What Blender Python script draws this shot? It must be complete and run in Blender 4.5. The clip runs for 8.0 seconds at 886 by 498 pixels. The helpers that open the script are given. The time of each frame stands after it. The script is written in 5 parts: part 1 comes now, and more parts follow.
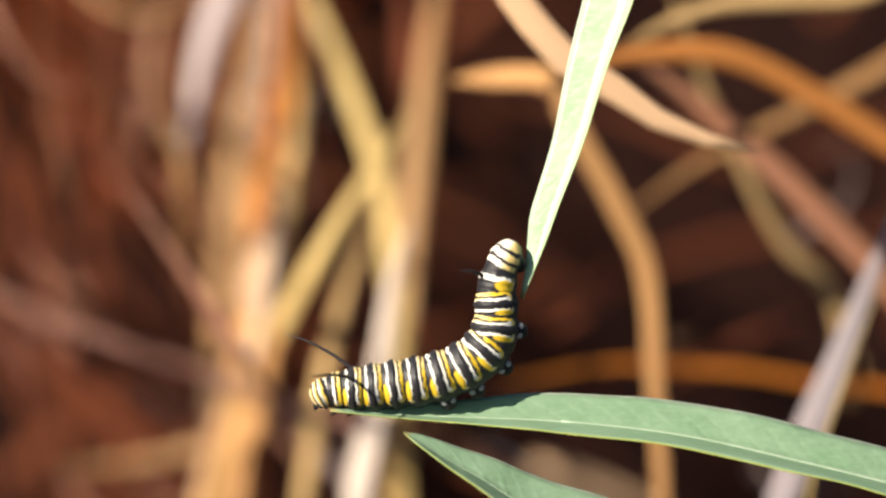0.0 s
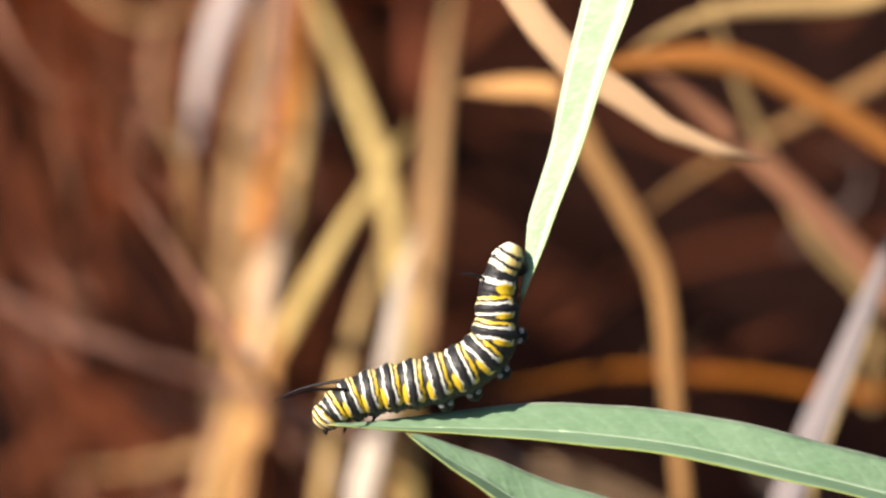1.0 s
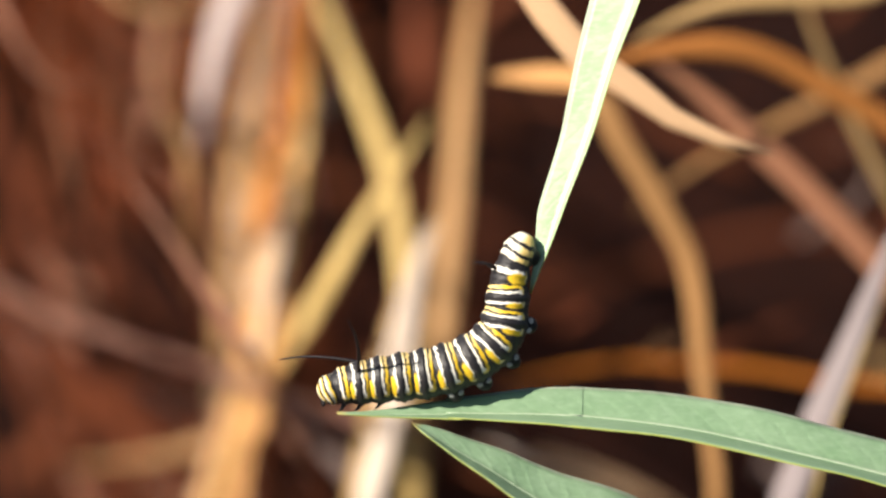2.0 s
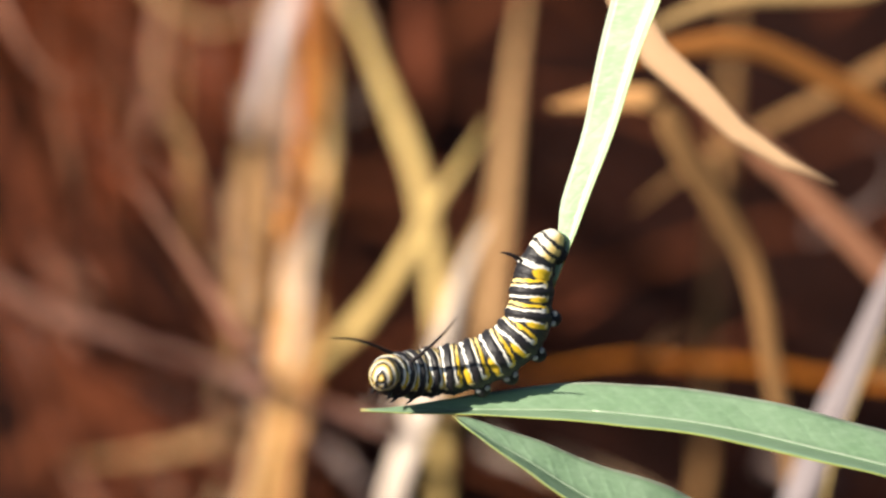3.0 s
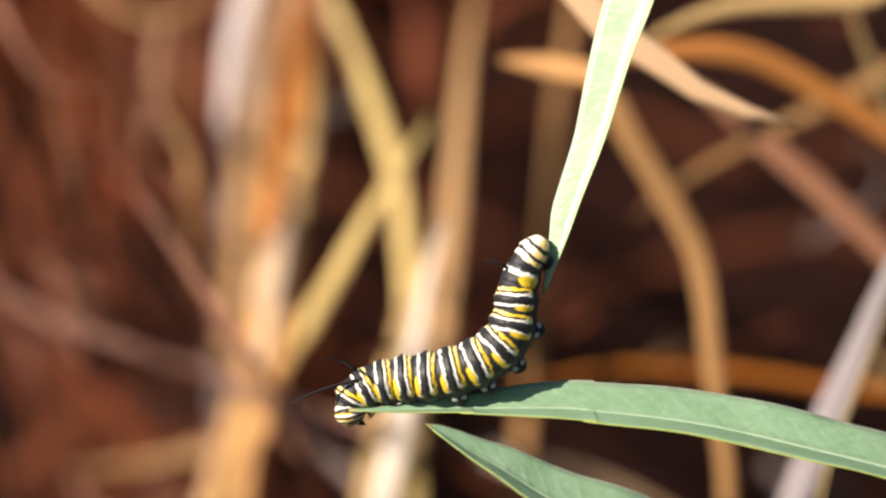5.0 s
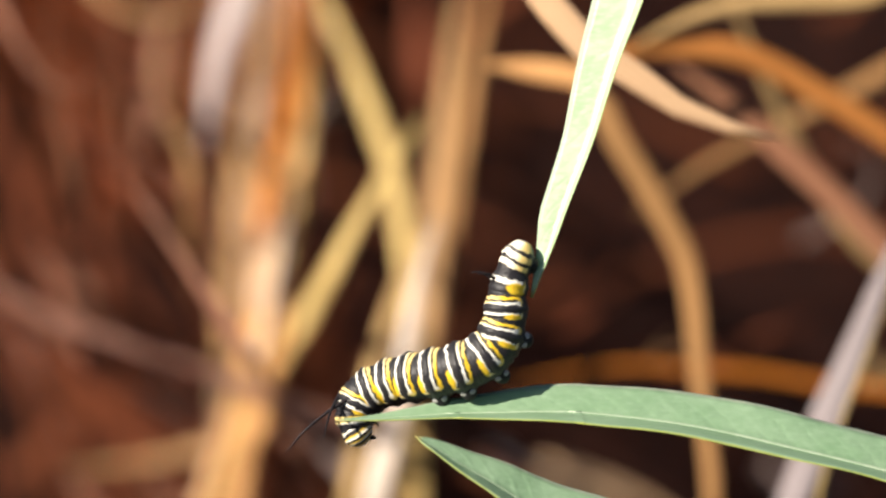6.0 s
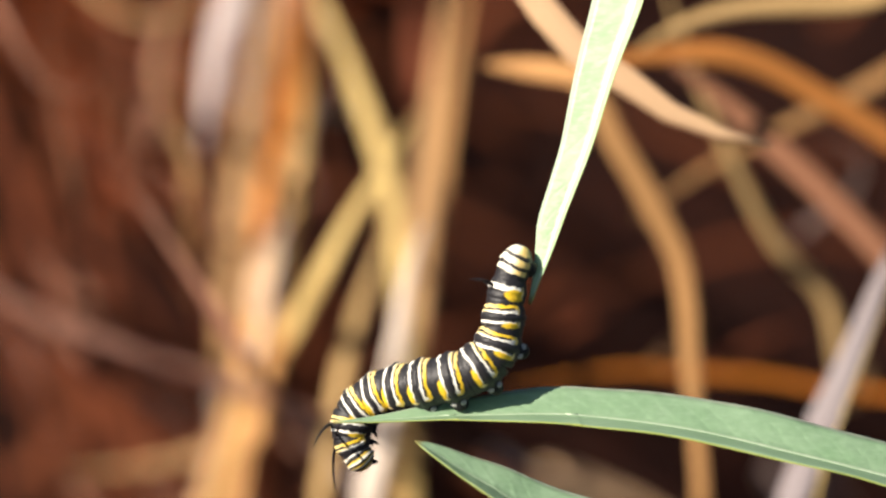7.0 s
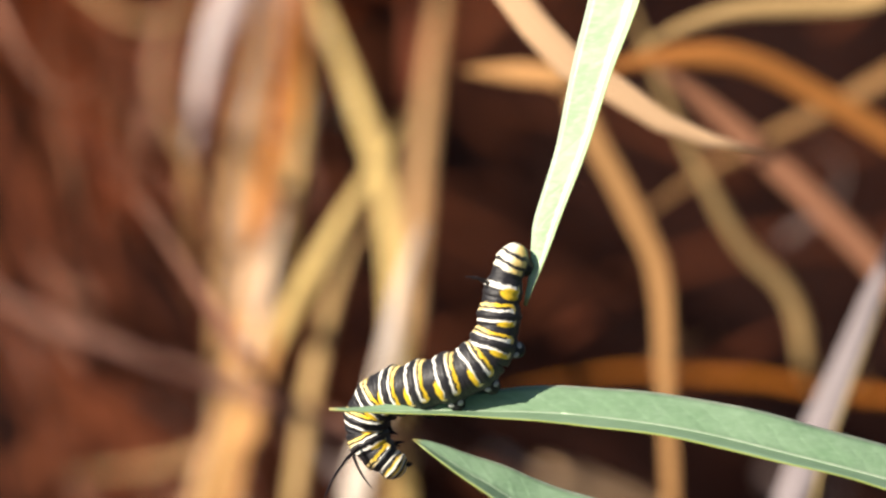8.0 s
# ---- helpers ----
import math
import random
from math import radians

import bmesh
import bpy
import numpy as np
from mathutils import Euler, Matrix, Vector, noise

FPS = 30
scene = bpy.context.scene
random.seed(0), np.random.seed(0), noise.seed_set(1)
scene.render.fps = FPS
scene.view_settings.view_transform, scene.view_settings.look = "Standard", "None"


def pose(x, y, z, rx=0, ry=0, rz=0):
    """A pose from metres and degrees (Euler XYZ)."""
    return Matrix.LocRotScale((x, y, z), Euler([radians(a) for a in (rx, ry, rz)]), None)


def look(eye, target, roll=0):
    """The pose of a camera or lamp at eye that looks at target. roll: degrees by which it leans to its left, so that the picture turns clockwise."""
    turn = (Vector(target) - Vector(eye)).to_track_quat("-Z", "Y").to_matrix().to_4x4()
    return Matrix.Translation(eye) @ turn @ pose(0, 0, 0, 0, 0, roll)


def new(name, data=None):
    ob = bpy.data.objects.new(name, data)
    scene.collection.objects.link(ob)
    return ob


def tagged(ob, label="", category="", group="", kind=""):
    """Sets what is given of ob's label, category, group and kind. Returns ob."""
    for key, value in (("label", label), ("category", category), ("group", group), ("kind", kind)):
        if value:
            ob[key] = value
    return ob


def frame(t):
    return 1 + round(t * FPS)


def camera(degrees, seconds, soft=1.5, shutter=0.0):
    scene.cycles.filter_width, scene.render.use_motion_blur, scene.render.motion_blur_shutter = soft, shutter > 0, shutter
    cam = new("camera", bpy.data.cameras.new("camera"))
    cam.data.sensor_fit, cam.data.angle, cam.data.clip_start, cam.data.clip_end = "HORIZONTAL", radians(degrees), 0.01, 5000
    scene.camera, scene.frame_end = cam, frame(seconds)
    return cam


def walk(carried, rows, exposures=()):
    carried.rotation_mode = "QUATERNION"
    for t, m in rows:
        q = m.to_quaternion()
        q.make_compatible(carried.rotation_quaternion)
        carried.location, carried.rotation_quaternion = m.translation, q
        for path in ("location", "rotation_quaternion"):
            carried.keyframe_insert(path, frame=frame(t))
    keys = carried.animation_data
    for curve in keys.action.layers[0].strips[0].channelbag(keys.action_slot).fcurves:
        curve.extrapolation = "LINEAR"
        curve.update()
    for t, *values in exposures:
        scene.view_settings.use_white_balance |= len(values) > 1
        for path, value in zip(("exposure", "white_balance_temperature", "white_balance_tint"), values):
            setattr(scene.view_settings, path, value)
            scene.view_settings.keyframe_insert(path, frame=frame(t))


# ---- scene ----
# The clip: a striped caterpillar on a milkweed leaf, dry blades out of focus behind it.
# The camera is held in the air, 0.25 m from the caterpillar, and looks 30 degrees down.
EYE_HEIGHT, PITCH, REACH = 0.45, 30.0, 0.25
cam = camera(20.0, 8.0, soft=2.4)
cam.data.dof.use_dof = True
cam.data.dof.focus_distance = REACH
cam.data.dof.aperture_fstop = 12.5
cam.data.dof.aperture_blades = 0


def aim(t, right, down):
    """A row of the path: the held camera, turned by a few hundredths of a degree."""
    return t, pose(0, 0, EYE_HEIGHT, 90 - PITCH + down, 0, right)


walk(cam, [
    aim(0, 0.000, 0.000), aim(0.5, 0.069, 0.069), aim(1, 0.108, 0.128), aim(1.5, 0.136, 0.029),
    aim(3, 0.185, -0.128), aim(3.5, 0.205, -0.156), aim(4, 0.195, 0.019), aim(4.5, 0.195, 0.059),
    aim(6, 0.185, 0.019), aim(6.5, 0.195, 0.107), aim(7, 0.195, 0.117), aim(7.5, 0.195, 0.117),
    aim(8, 0.195, 0.153),
])

# ---- light ----
world = bpy.data.worlds.new("sky")
scene.world = world
world.use_nodes = True
LIGHT = Vector((0.300, 0.120, -0.285)).normalized()      # the way the sunlight goes
sky = world.node_tree.nodes.new("ShaderNodeTexSky")
sky.sky_type, sky.sun_disc = "NISHITA", False
sky.sun_elevation = math.asin(-LIGHT.z)
sky.sun_rotation = math.atan2(-LIGHT.x, -LIGHT.y)
world.node_tree.nodes["Background"].inputs[1].default_value = 0.040
world.node_tree.links.new(sky.outputs[0], world.node_tree.nodes["Background"].inputs[0])
sun = new("sun", bpy.data.lights.new("sun", "SUN"))
sun.data.energy, sun.data.angle, sun.data.color = 5.0, radians(0.53), (1.0, 0.893, 0.755)
sun.matrix_world = look((0, 0, 3), Vector((0, 0, 3)) + LIGHT)
scene.view_settings.exposure = 0.98


# ---- materials ----
class Nodes:
    """A small hand for node trees."""

    def __init__(self, name):
        self.material = bpy.data.materials.new(name)
        self.material.use_nodes = True
        self.tree = self.material.node_tree
        self.shader = self.tree.nodes["Principled BSDF"]
        self.out = self.tree.nodes["Material Output"]

    def node(self, kind, **inputs):
        n = self.tree.nodes.new(kind)
        for key, value in inputs.items():
            self.put(n.inputs[key.replace("_", " ")], value)
        return n

    def put(self, socket, value):
        if isinstance(value, bpy.types.NodeSocket):
            self.tree.links.new(value, socket)
        else:
            socket.default_value = value

    def math(self, op, a, b=0.0, c=0.0, clamp=False):
        n = self.tree.nodes.new("ShaderNodeMath")
        n.operation, n.use_clamp = op, clamp
        for socket, value in zip(n.inputs, (a, b, c)):
            self.put(socket, value)
        return n.outputs[0]

    def mix(self, factor, a, b, blend="MIX"):
        n = self.tree.nodes.new("ShaderNodeMix")
        n.data_type, n.blend_type = "RGBA", blend
        self.put(n.inputs[0], factor)
        self.put(n.inputs[6], a)
        self.put(n.inputs[7], b)
        return n.outputs[2]

    def ramp(self, factor, stops, mode="LINEAR"):
        n = self.tree.nodes.new("ShaderNodeValToRGB")
        r = n.color_ramp
        r.interpolation = mode
        while len(r.elements) < len(stops):
            r.elements.new(0.5)
        for e, (at, colour) in zip(r.elements, stops):
            e.position = at
            e.color = (*colour, 1) if len(colour) == 3 else colour
        self.put(n.inputs[0], factor)
        return n.outputs[0]

    def step(self, value, low, high):
        n = self.tree.nodes.new("ShaderNodeMapRange")
        n.interpolation_type = "SMOOTHSTEP"
        self.put(n.inputs[0], value)
        n.inputs[1].default_value, n.inputs[2].default_value = low, high
        return n.outputs[0]

    def coords(self, which):
        return self.node("ShaderNodeTexCoord").outputs[which]

    def noise(self, at, scale, detail=3.0, rough=0.55):
        return self.node("ShaderNodeTexNoise", Vector=at, Scale=scale, Detail=detail, Roughness=rough).outputs[0]

    def scaled(self, at, x, y, z):
        n = self.tree.nodes.new("ShaderNodeMapping")
        self.put(n.inputs[0], at)
        n.inputs[3].default_value = (x, y, z)
        return n.outputs[0]

    def split(self, at):
        return self.node("ShaderNodeSeparateXYZ", Vector=at).outputs

    def bump(self, height, depth, strength=0.5):
        b = self.node("ShaderNodeBump", Height=height, Distance=depth, Strength=strength)
        self.put(self.shader.inputs["Normal"], b.outputs[0])
        return b.outputs[0]

    def finish(self, colour, rough, thin=0.0, glow=None, spec=0.5):
        """Colour and gloss; thin: the share of light that comes through a leaf."""
        self.put(self.shader.inputs["Base Color"], colour)
        self.put(self.shader.inputs["Roughness"], rough)
        self.put(self.shader.inputs["Specular IOR Level"], spec)
        if thin:
            through_light = self.node("ShaderNodeBsdfTranslucent", Color=glow if glow is not None else colour)
            both = self.node("ShaderNodeMixShader", Fac=thin)
            self.tree.links.new(self.shader.outputs[0], both.inputs[1])
            self.tree.links.new(through_light.outputs[0], both.inputs[2])
            self.tree.links.new(both.outputs[0], self.out.inputs[0])
        return self.material


YELLOW, CREAM, BLACK = (0.86, 0.58, 0.030), (0.92, 0.90, 0.81), (0.019, 0.018, 0.021)


def hide(name, first, last, tail=False, belly=1.62):
    """Banded skin of a ring, from its rear (0) to its front (1): a yellow and white hairpin, a broad black band,
    a white stripe and a yellow drop. first, last: the stretch of that pattern which the ring shows."""
    n = Nodes(name)
    m = n.math
    x = n.split(n.coords("Generated"))[0]
    here = n.coords("Object")
    _, y, z = n.split(here)
    who = n.node("ShaderNodeObjectInfo").outputs["Random"]
    offset = n.node("ShaderNodeVectorMath", Vector=n.scaled(here, 1000, 1000, 1000))
    n.put(offset.inputs[1], n.node("ShaderNodeCombineXYZ", X=m("MULTIPLY", who, 91.0)).outputs[0])
    spot = offset.outputs[0]
    big, small = m("SUBTRACT", n.noise(spot, 0.55, 2), 0.5), m("SUBTRACT", n.noise(spot, 1.9, 2), 0.5)
    s = m("MULTIPLY", m("SUBTRACT", x, 0.1795), 1.56)
    s = m("ADD", m("ADD", s, m("MULTIPLY", big, 0.20)), m("MULTIPLY", small, 0.16))
    # q: the way round the ring from the middle of the back, in ring lengths
    q = m("MULTIPLY", m("ARCTAN2", m("ABSOLUTE", y), z), 0.79)
    q = m("ADD", q, m("MULTIPLY", m("SUBTRACT", n.noise(n.scaled(spot, 0.4, 0.7, 0.7), 1.0, 2), 0.5), 0.35))
    black, cream, yellow = (*BLACK, 1), (*CREAM, 1), (*YELLOW, 1)

    def inside(distance):
        return n.step(distance, 0.016, -0.016)

    def oval(at, down, wide, tall):
        a, b = m("DIVIDE", m("SUBTRACT", s, at), wide), m("DIVIDE", m("SUBTRACT", q, down), tall)
        return n.step(m("SQRT", m("ADD", m("MULTIPLY", a, a), m("MULTIPLY", b, b))), 1.12, 0.88)

    if tail:
        over = n.step(q, 0.75, 1.15)
        plain = n.mix(over, n.mix(0.15, cream, yellow), n.mix(0.75, cream, yellow))
        skin = n.mix(inside(m("SUBTRACT", m("ABSOLUTE", m("ADD", s, 0.04)), 0.19)), black, plain)
        for at, half in ((0.42, 0.125), (0.78, 0.105)):
            slant = m("SUBTRACT", s, m("ADD", at, m("MULTIPLY", m("SUBTRACT", q, 0.8), 0.06)))
            skin = n.mix(inside(m("SUBTRACT", m("ABSOLUTE", slant), half)), skin, plain)
        hem = n.step(q, 1.55, 1.75)
    else:
        s = m("ADD", first, m("MULTIPLY", s, last - first))
        # hairpin
        low = m("MAXIMUM", m("SUBTRACT", q, 1.46), 0.0)
        span = m("SUBTRACT", s, 0.215)
        ring = m("SUBTRACT", m("SQRT", m("ADD", m("MULTIPLY", span, span), m("MULTIPLY", low, low))), 0.160)
        slit = m("MAXIMUM", m("SUBTRACT", m("ABSOLUTE", m("SUBTRACT", s, 0.228)), m("ADD", 0.048, m("MULTIPLY", small, 0.06))), m("SUBTRACT", q, 1.36))
        hairpin = n.mix(n.step(m("ADD", s, m("MULTIPLY", m("SUBTRACT", q, 1.2), 0.10)), 0.27, 0.21), cream, yellow)
        hairpin = n.mix(m("MULTIPLY", n.step(q, 0.8, 0.2), 0.3), hairpin, cream)
        hairpin = n.mix(n.step(q, 1.42, 1.58), hairpin, n.mix(0.85, cream, yellow))
        skin = n.mix(inside(ring), black, hairpin)
        skin = n.mix(inside(slit), skin, black)
        # white stripe, thin on the back, and the drop before it
        half = m("ADD", m("ADD", 0.054, m("MULTIPLY", small, 0.06)), m("MULTIPLY", n.step(q, 0.9, 1.35), -0.015))
        stripe = m("MAXIMUM", m("SUBTRACT", m("ABSOLUTE", m("SUBTRACT", s, 0.765)), half), m("SUBTRACT", q, 1.50))
        skin = n.mix(inside(stripe), skin, cream)
        skin = n.mix(oval(0.885, 1.30, 0.118, 0.44), skin, yellow)
        skin = n.mix(oval(0.80, 1.70, 0.12, 0.14), skin, n.mix(0.6, cream, yellow))
        hem = n.step(q, belly, belly + 0.12)
        crease = n.step(m("ABSOLUTE", m("SUBTRACT", m("MULTIPLY", m("SUBTRACT", x, 0.1795), 1.56), 0.5)), 0.475, 0.505)
        hem = m("MAXIMUM", hem, m("MULTIPLY", crease, 0.8))
    skin = n.mix(hem, skin, black)
    fine = n.noise(here, 2600, 3)
    skin = n.mix(m("MULTIPLY", fine, 0.22), skin, (0.28, 0.22, 0.13, 1), "MULTIPLY")
    wrinkle = n.noise(n.scaled(here, 2600, 460, 460), 1.0, 3)
    n.bump(m("ADD", wrinkle, m("MULTIPLY", fine, 0.4)), 0.00022, 0.8)
    return n.finish(skin, m("ADD", 0.36, m("MULTIPLY", fine, 0.25)), spec=0.42)


def face_material():
    """The head: yellow and black rings round the face."""
    n = Nodes("head_skin")
    here = n.coords("Object")
    x, y, z = n.split(here)
    z = n.math("ADD", z, 0.00035)
    wide = n.math("SQRT", n.math("ADD", n.math("MULTIPLY", y, y), n.math("MULTIPLY", n.math("MULTIPLY", z, z), 0.6)))
    peak = n.math("MAXIMUM", n.math("ADD", n.math("MULTIPLY", n.math("ABSOLUTE", y), 0.95), n.math("MULTIPLY", z, 0.5)), n.math("MULTIPLY", z, -0.9))
    wide = n.math("ADD", n.math("MULTIPLY", wide, 0.5), n.math("MULTIPLY", peak, 0.5))
    angle = n.math("ARCTAN2", wide, n.math("ADD", x, 0.00025))
    angle = n.math("ADD", angle, n.math("MULTIPLY", n.math("SUBTRACT", n.noise(here, 700, 2), 0.5), 0.25))
    skin = n.ramp(n.math("MULTIPLY", angle, 0.4), [(0.0, CREAM), (0.06, YELLOW), (0.08, BLACK), (0.15, BLACK), (0.18, CREAM), (0.30, YELLOW), (0.325, BLACK),
                                                   (0.38, BLACK), (0.41, CREAM), (0.49, YELLOW), (0.51, BLACK),
                                                   (0.55, BLACK), (0.58, CREAM), (0.66, YELLOW), (0.69, BLACK), (0.75, BLACK), (0.78, CREAM), (1.0, YELLOW)])
    fine = n.noise(here, 2600, 3)
    n.bump(fine, 0.00006, 0.5)
    return n.finish(n.mix(n.math("MULTIPLY", fine, 0.3), skin, (0.3, 0.24, 0.15, 1), "MULTIPLY"), 0.3)


def plain_skin(name, colour, rough):
    n = Nodes(name)
    fine = n.noise(n.coords("Object"), 2400, 4)
    n.bump(fine, 0.0001, 0.6)
    return n.finish(n.mix(fine, (*[c * 0.6 for c in colour], 1), (*[min(1, c * 1.4) for c in colour], 1)), rough, spec=0.22)


def leaf_material(name, dark, light, glow, streaky=0.17, relief=0.0006):
    n = Nodes(name)
    u, v, _ = n.split(n.coords("UV"))
    here = n.coords("Object")
    off = n.math("ABSOLUTE", n.math("SUBTRACT", n.math("MULTIPLY", v, 2.0), 1.0))
    blotch = n.noise(here, 260, 4)
    fine = n.noise(here, 1500, 4)
    # side veins run out and forward from the midrib
    along = n.math("ADD", n.math("MULTIPLY", u, 30.0), n.math("MULTIPLY", off, 1.6))
    along = n.math("ADD", along, n.math("MULTIPLY", blotch, 0.9))
    vein = n.math("ABSOLUTE", n.math("SUBTRACT", n.math("FRACT", along), 0.5))
    vein = n.math("MULTIPLY", n.step(vein, 0.24, 0.0), n.step(off, 1.0, 0.5))
    green = n.mix(n.step(blotch, 0.15, 0.85), (*dark, 1), (*light, 1))
    green = n.mix(n.math("MULTIPLY", fine, 0.35), green, (*[1.25 * c for c in light], 1))
    green = n.mix(n.math("MULTIPLY", vein, 0.045), green, (*[1.7 * c for c in light], 1))
    rim = n.mix(n.step(v, 0.4, 0.6), (0.46, 0.52, 0.40, 1), (0.42, 0.46, 0.10, 1))
    green = n.mix(n.step(off, 0.90, 0.985), green, rim)
    bloom = n.noise(n.scaled(here, 700, 2200, 2200), 1.0, 4)
    green = n.mix(n.math("MULTIPLY", n.step(bloom, 0.42, 0.75), streaky), green, (*[min(0.8, 1.25 * c + 0.10) for c in light], 1))
    green = n.mix(n.step(u, 0.016, 0.0), green, (0.36, 0.30, 0.10, 1))
    swell = n.noise(n.scaled(here, 130, 300, 300), 1.0, 3)
    n.bump(n.math("ADD", n.math("ADD", n.math("MULTIPLY", fine, 0.10), n.math("MULTIPLY", vein, -0.05)), swell), relief, 0.7)
    return n.finish(green, n.math("ADD", 0.30, n.math("MULTIPLY", blotch, 0.25)), 0.18, n.mix(0.5, green, (*glow, 1)))


def rib_material(name, dark, light):
    n = Nodes(name)
    fine = n.noise(n.coords("Object"), 900, 4)
    n.bump(fine, 0.0001, 0.4)
    return n.finish(n.mix(fine, (*dark, 1), (*light, 1)), 0.4, 0.1)


def dry_material(name, pale, deep, thin=0.15):
    """Dead grass: long streaks and a few stains."""
    n = Nodes(name)
    u, v, _ = n.split(n.coords("UV"))
    who = n.node("ShaderNodeObjectInfo").outputs["Random"]
    here = n.node("ShaderNodeCombineXYZ", X=n.math("MULTIPLY", u, 5.0), Y=n.math("MULTIPLY", v, 14.0), Z=n.math("MULTIPLY", who, 40.0)).outputs[0]
    streak = n.noise(here, 1.0, 5)
    patch = n.noise(n.node("ShaderNodeCombineXYZ", X=n.math("MULTIPLY", u, 7.0), Y=n.math("MULTIPLY", v, 1.5), Z=n.math("MULTIPLY", who, 70.0)).outputs[0], 1.0, 3)
    colour = n.mix(n.step(streak, 0.15, 0.62), (*deep, 1), (*pale, 1))
    colour = n.mix(n.math("MULTIPLY", n.step(patch, 0.55, 0.8), 0.4), colour, (*[0.8 * c for c in deep], 1))
    n.bump(streak, 0.0004, 0.6)
    return n.finish(colour, 0.65, thin, spec=0.1)


def soil_material():
    n = Nodes("soil")
    here = n.coords("Object")
    clod = n.noise(here, 38, 6, 0.65)
    grain = n.noise(here, 420, 5, 0.7)
    tract = n.noise(here, 5, 3)
    x, y, z = n.split(here)
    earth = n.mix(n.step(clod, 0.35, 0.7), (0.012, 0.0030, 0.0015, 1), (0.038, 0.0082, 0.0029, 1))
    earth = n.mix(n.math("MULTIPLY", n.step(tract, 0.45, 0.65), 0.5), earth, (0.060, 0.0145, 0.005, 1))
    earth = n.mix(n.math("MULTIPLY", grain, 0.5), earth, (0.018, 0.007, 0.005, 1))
    n.bump(n.math("ADD", clod, n.math("MULTIPLY", grain, 0.3)), 0.02, 0.9)
    return n.finish(earth, 0.95, spec=0.1)


BANDS, REAR_BANDS, FRONT_BANDS = hide("banded_skin", 0.0, 1.0), hide("rear_skin", 0.58, 1.02), hide("front_skin", 0.0, 1.0, belly=1.55)
COLLAR, TAIL, FACE = hide("collar_skin", -0.02, 0.60, belly=1.8), hide("tail_skin", 0.0, 1.0, True), face_material()
LEG = plain_skin("black_leg", (0.012, 0.011, 0.013), 0.5)
SPOT = plain_skin("pale_spot", (0.33, 0.325, 0.31), 0.5)
FEELER = plain_skin("black_filament", (0.016, 0.012, 0.014), 0.45)
LEAF = leaf_material("milkweed_leaf", (0.165, 0.285, 0.155), (0.255, 0.380, 0.240), (0.34, 0.48, 0.12))
# lighter greens than LEAF and RIB, for the hanging upper leaf alone
PALE_LEAF = leaf_material("milkweed_leaf_pale", (0.27, 0.43, 0.215), (0.40, 0.56, 0.345), (0.36, 0.54, 0.24), 0.4, 0.0003)
RIB = rib_material("milkweed_midrib", (0.22, 0.35, 0.20), (0.52, 0.60, 0.46))
PALE_RIB = rib_material("milkweed_midrib_pale", (0.62, 0.68, 0.52), (0.78, 0.82, 0.68))
STRAW = {
    "tan": dry_material("dry_tan", (0.57, 0.345, 0.165), (0.35, 0.172, 0.07)),
    "olive": dry_material("dry_olive", (0.58, 0.38, 0.17), (0.40, 0.25, 0.10)),
    "pinkish": dry_material("dry_pinkish", (0.352, 0.185, 0.145), (0.194, 0.088, 0.066)),
    "golden": dry_material("dry_golden", (0.74, 0.54, 0.22), (0.54, 0.34, 0.11)),
    "orange": dry_material("dry_orange", (0.62, 0.25, 0.065), (0.44, 0.14, 0.035)),
    "amber": dry_material("dry_amber", (0.46, 0.150, 0.018), (0.26, 0.070, 0.008)),
    "ash": dry_material("dry_ash", (0.56, 0.47, 0.45), (0.38, 0.30, 0.28)),
    "rust": dry_material("dry_rust", (0.249, 0.046, 0.008), (0.120, 0.020, 0.004)),
    "lilac": dry_material("dry_lilac", (0.351, 0.302, 0.310), (0.234, 0.198, 0.207)),
    "straw": dry_material("dry_straw", (0.68, 0.45, 0.27), (0.46, 0.27, 0.14)),
    "rose": dry_material("dry_rose", (0.314, 0.146, 0.083), (0.190, 0.078, 0.043)),
    "apricot": dry_material("dry_apricot", (0.68, 0.37, 0.15), (0.47, 0.21, 0.07)),
    "ochre": dry_material("dry_ochre", (0.423, 0.230, 0.094), (0.282, 0.136, 0.052)),
    "pink": dry_material("dry_pink", (0.370, 0.180, 0.119), (0.167, 0.063, 0.037)),
    "mauve": dry_material("dry_mauve", (0.214, 0.061, 0.029), (0.107, 0.028, 0.014)),
    "pale": dry_material("dry_pale", (0.72, 0.61, 0.52), (0.55, 0.40, 0.30)),
    "brown": dry_material("dry_brown", (0.143, 0.040, 0.015), (0.074, 0.019, 0.007)),
    "grey": dry_material("dry_grey", (0.32, 0.24, 0.22), (0.16, 0.10, 0.09)),
}
SOIL = soil_material()


# ---- shapes ----
def part(name, bm, material, parent=None, label="", smooth=True):
    """Links a bmesh as one mesh object, under parent if there is one."""
    mesh = bpy.data.meshes.new(name)
    bmesh.ops.recalc_face_normals(bm, faces=bm.faces)
    bm.to_mesh(mesh)
    bm.free()
    mesh.materials.append(material)
    for p in mesh.polygons:
        p.use_smooth = smooth
    ob = new(name, mesh)
    if parent:
        ob.parent = parent
    if label:
        ob["label"] = label
    return ob


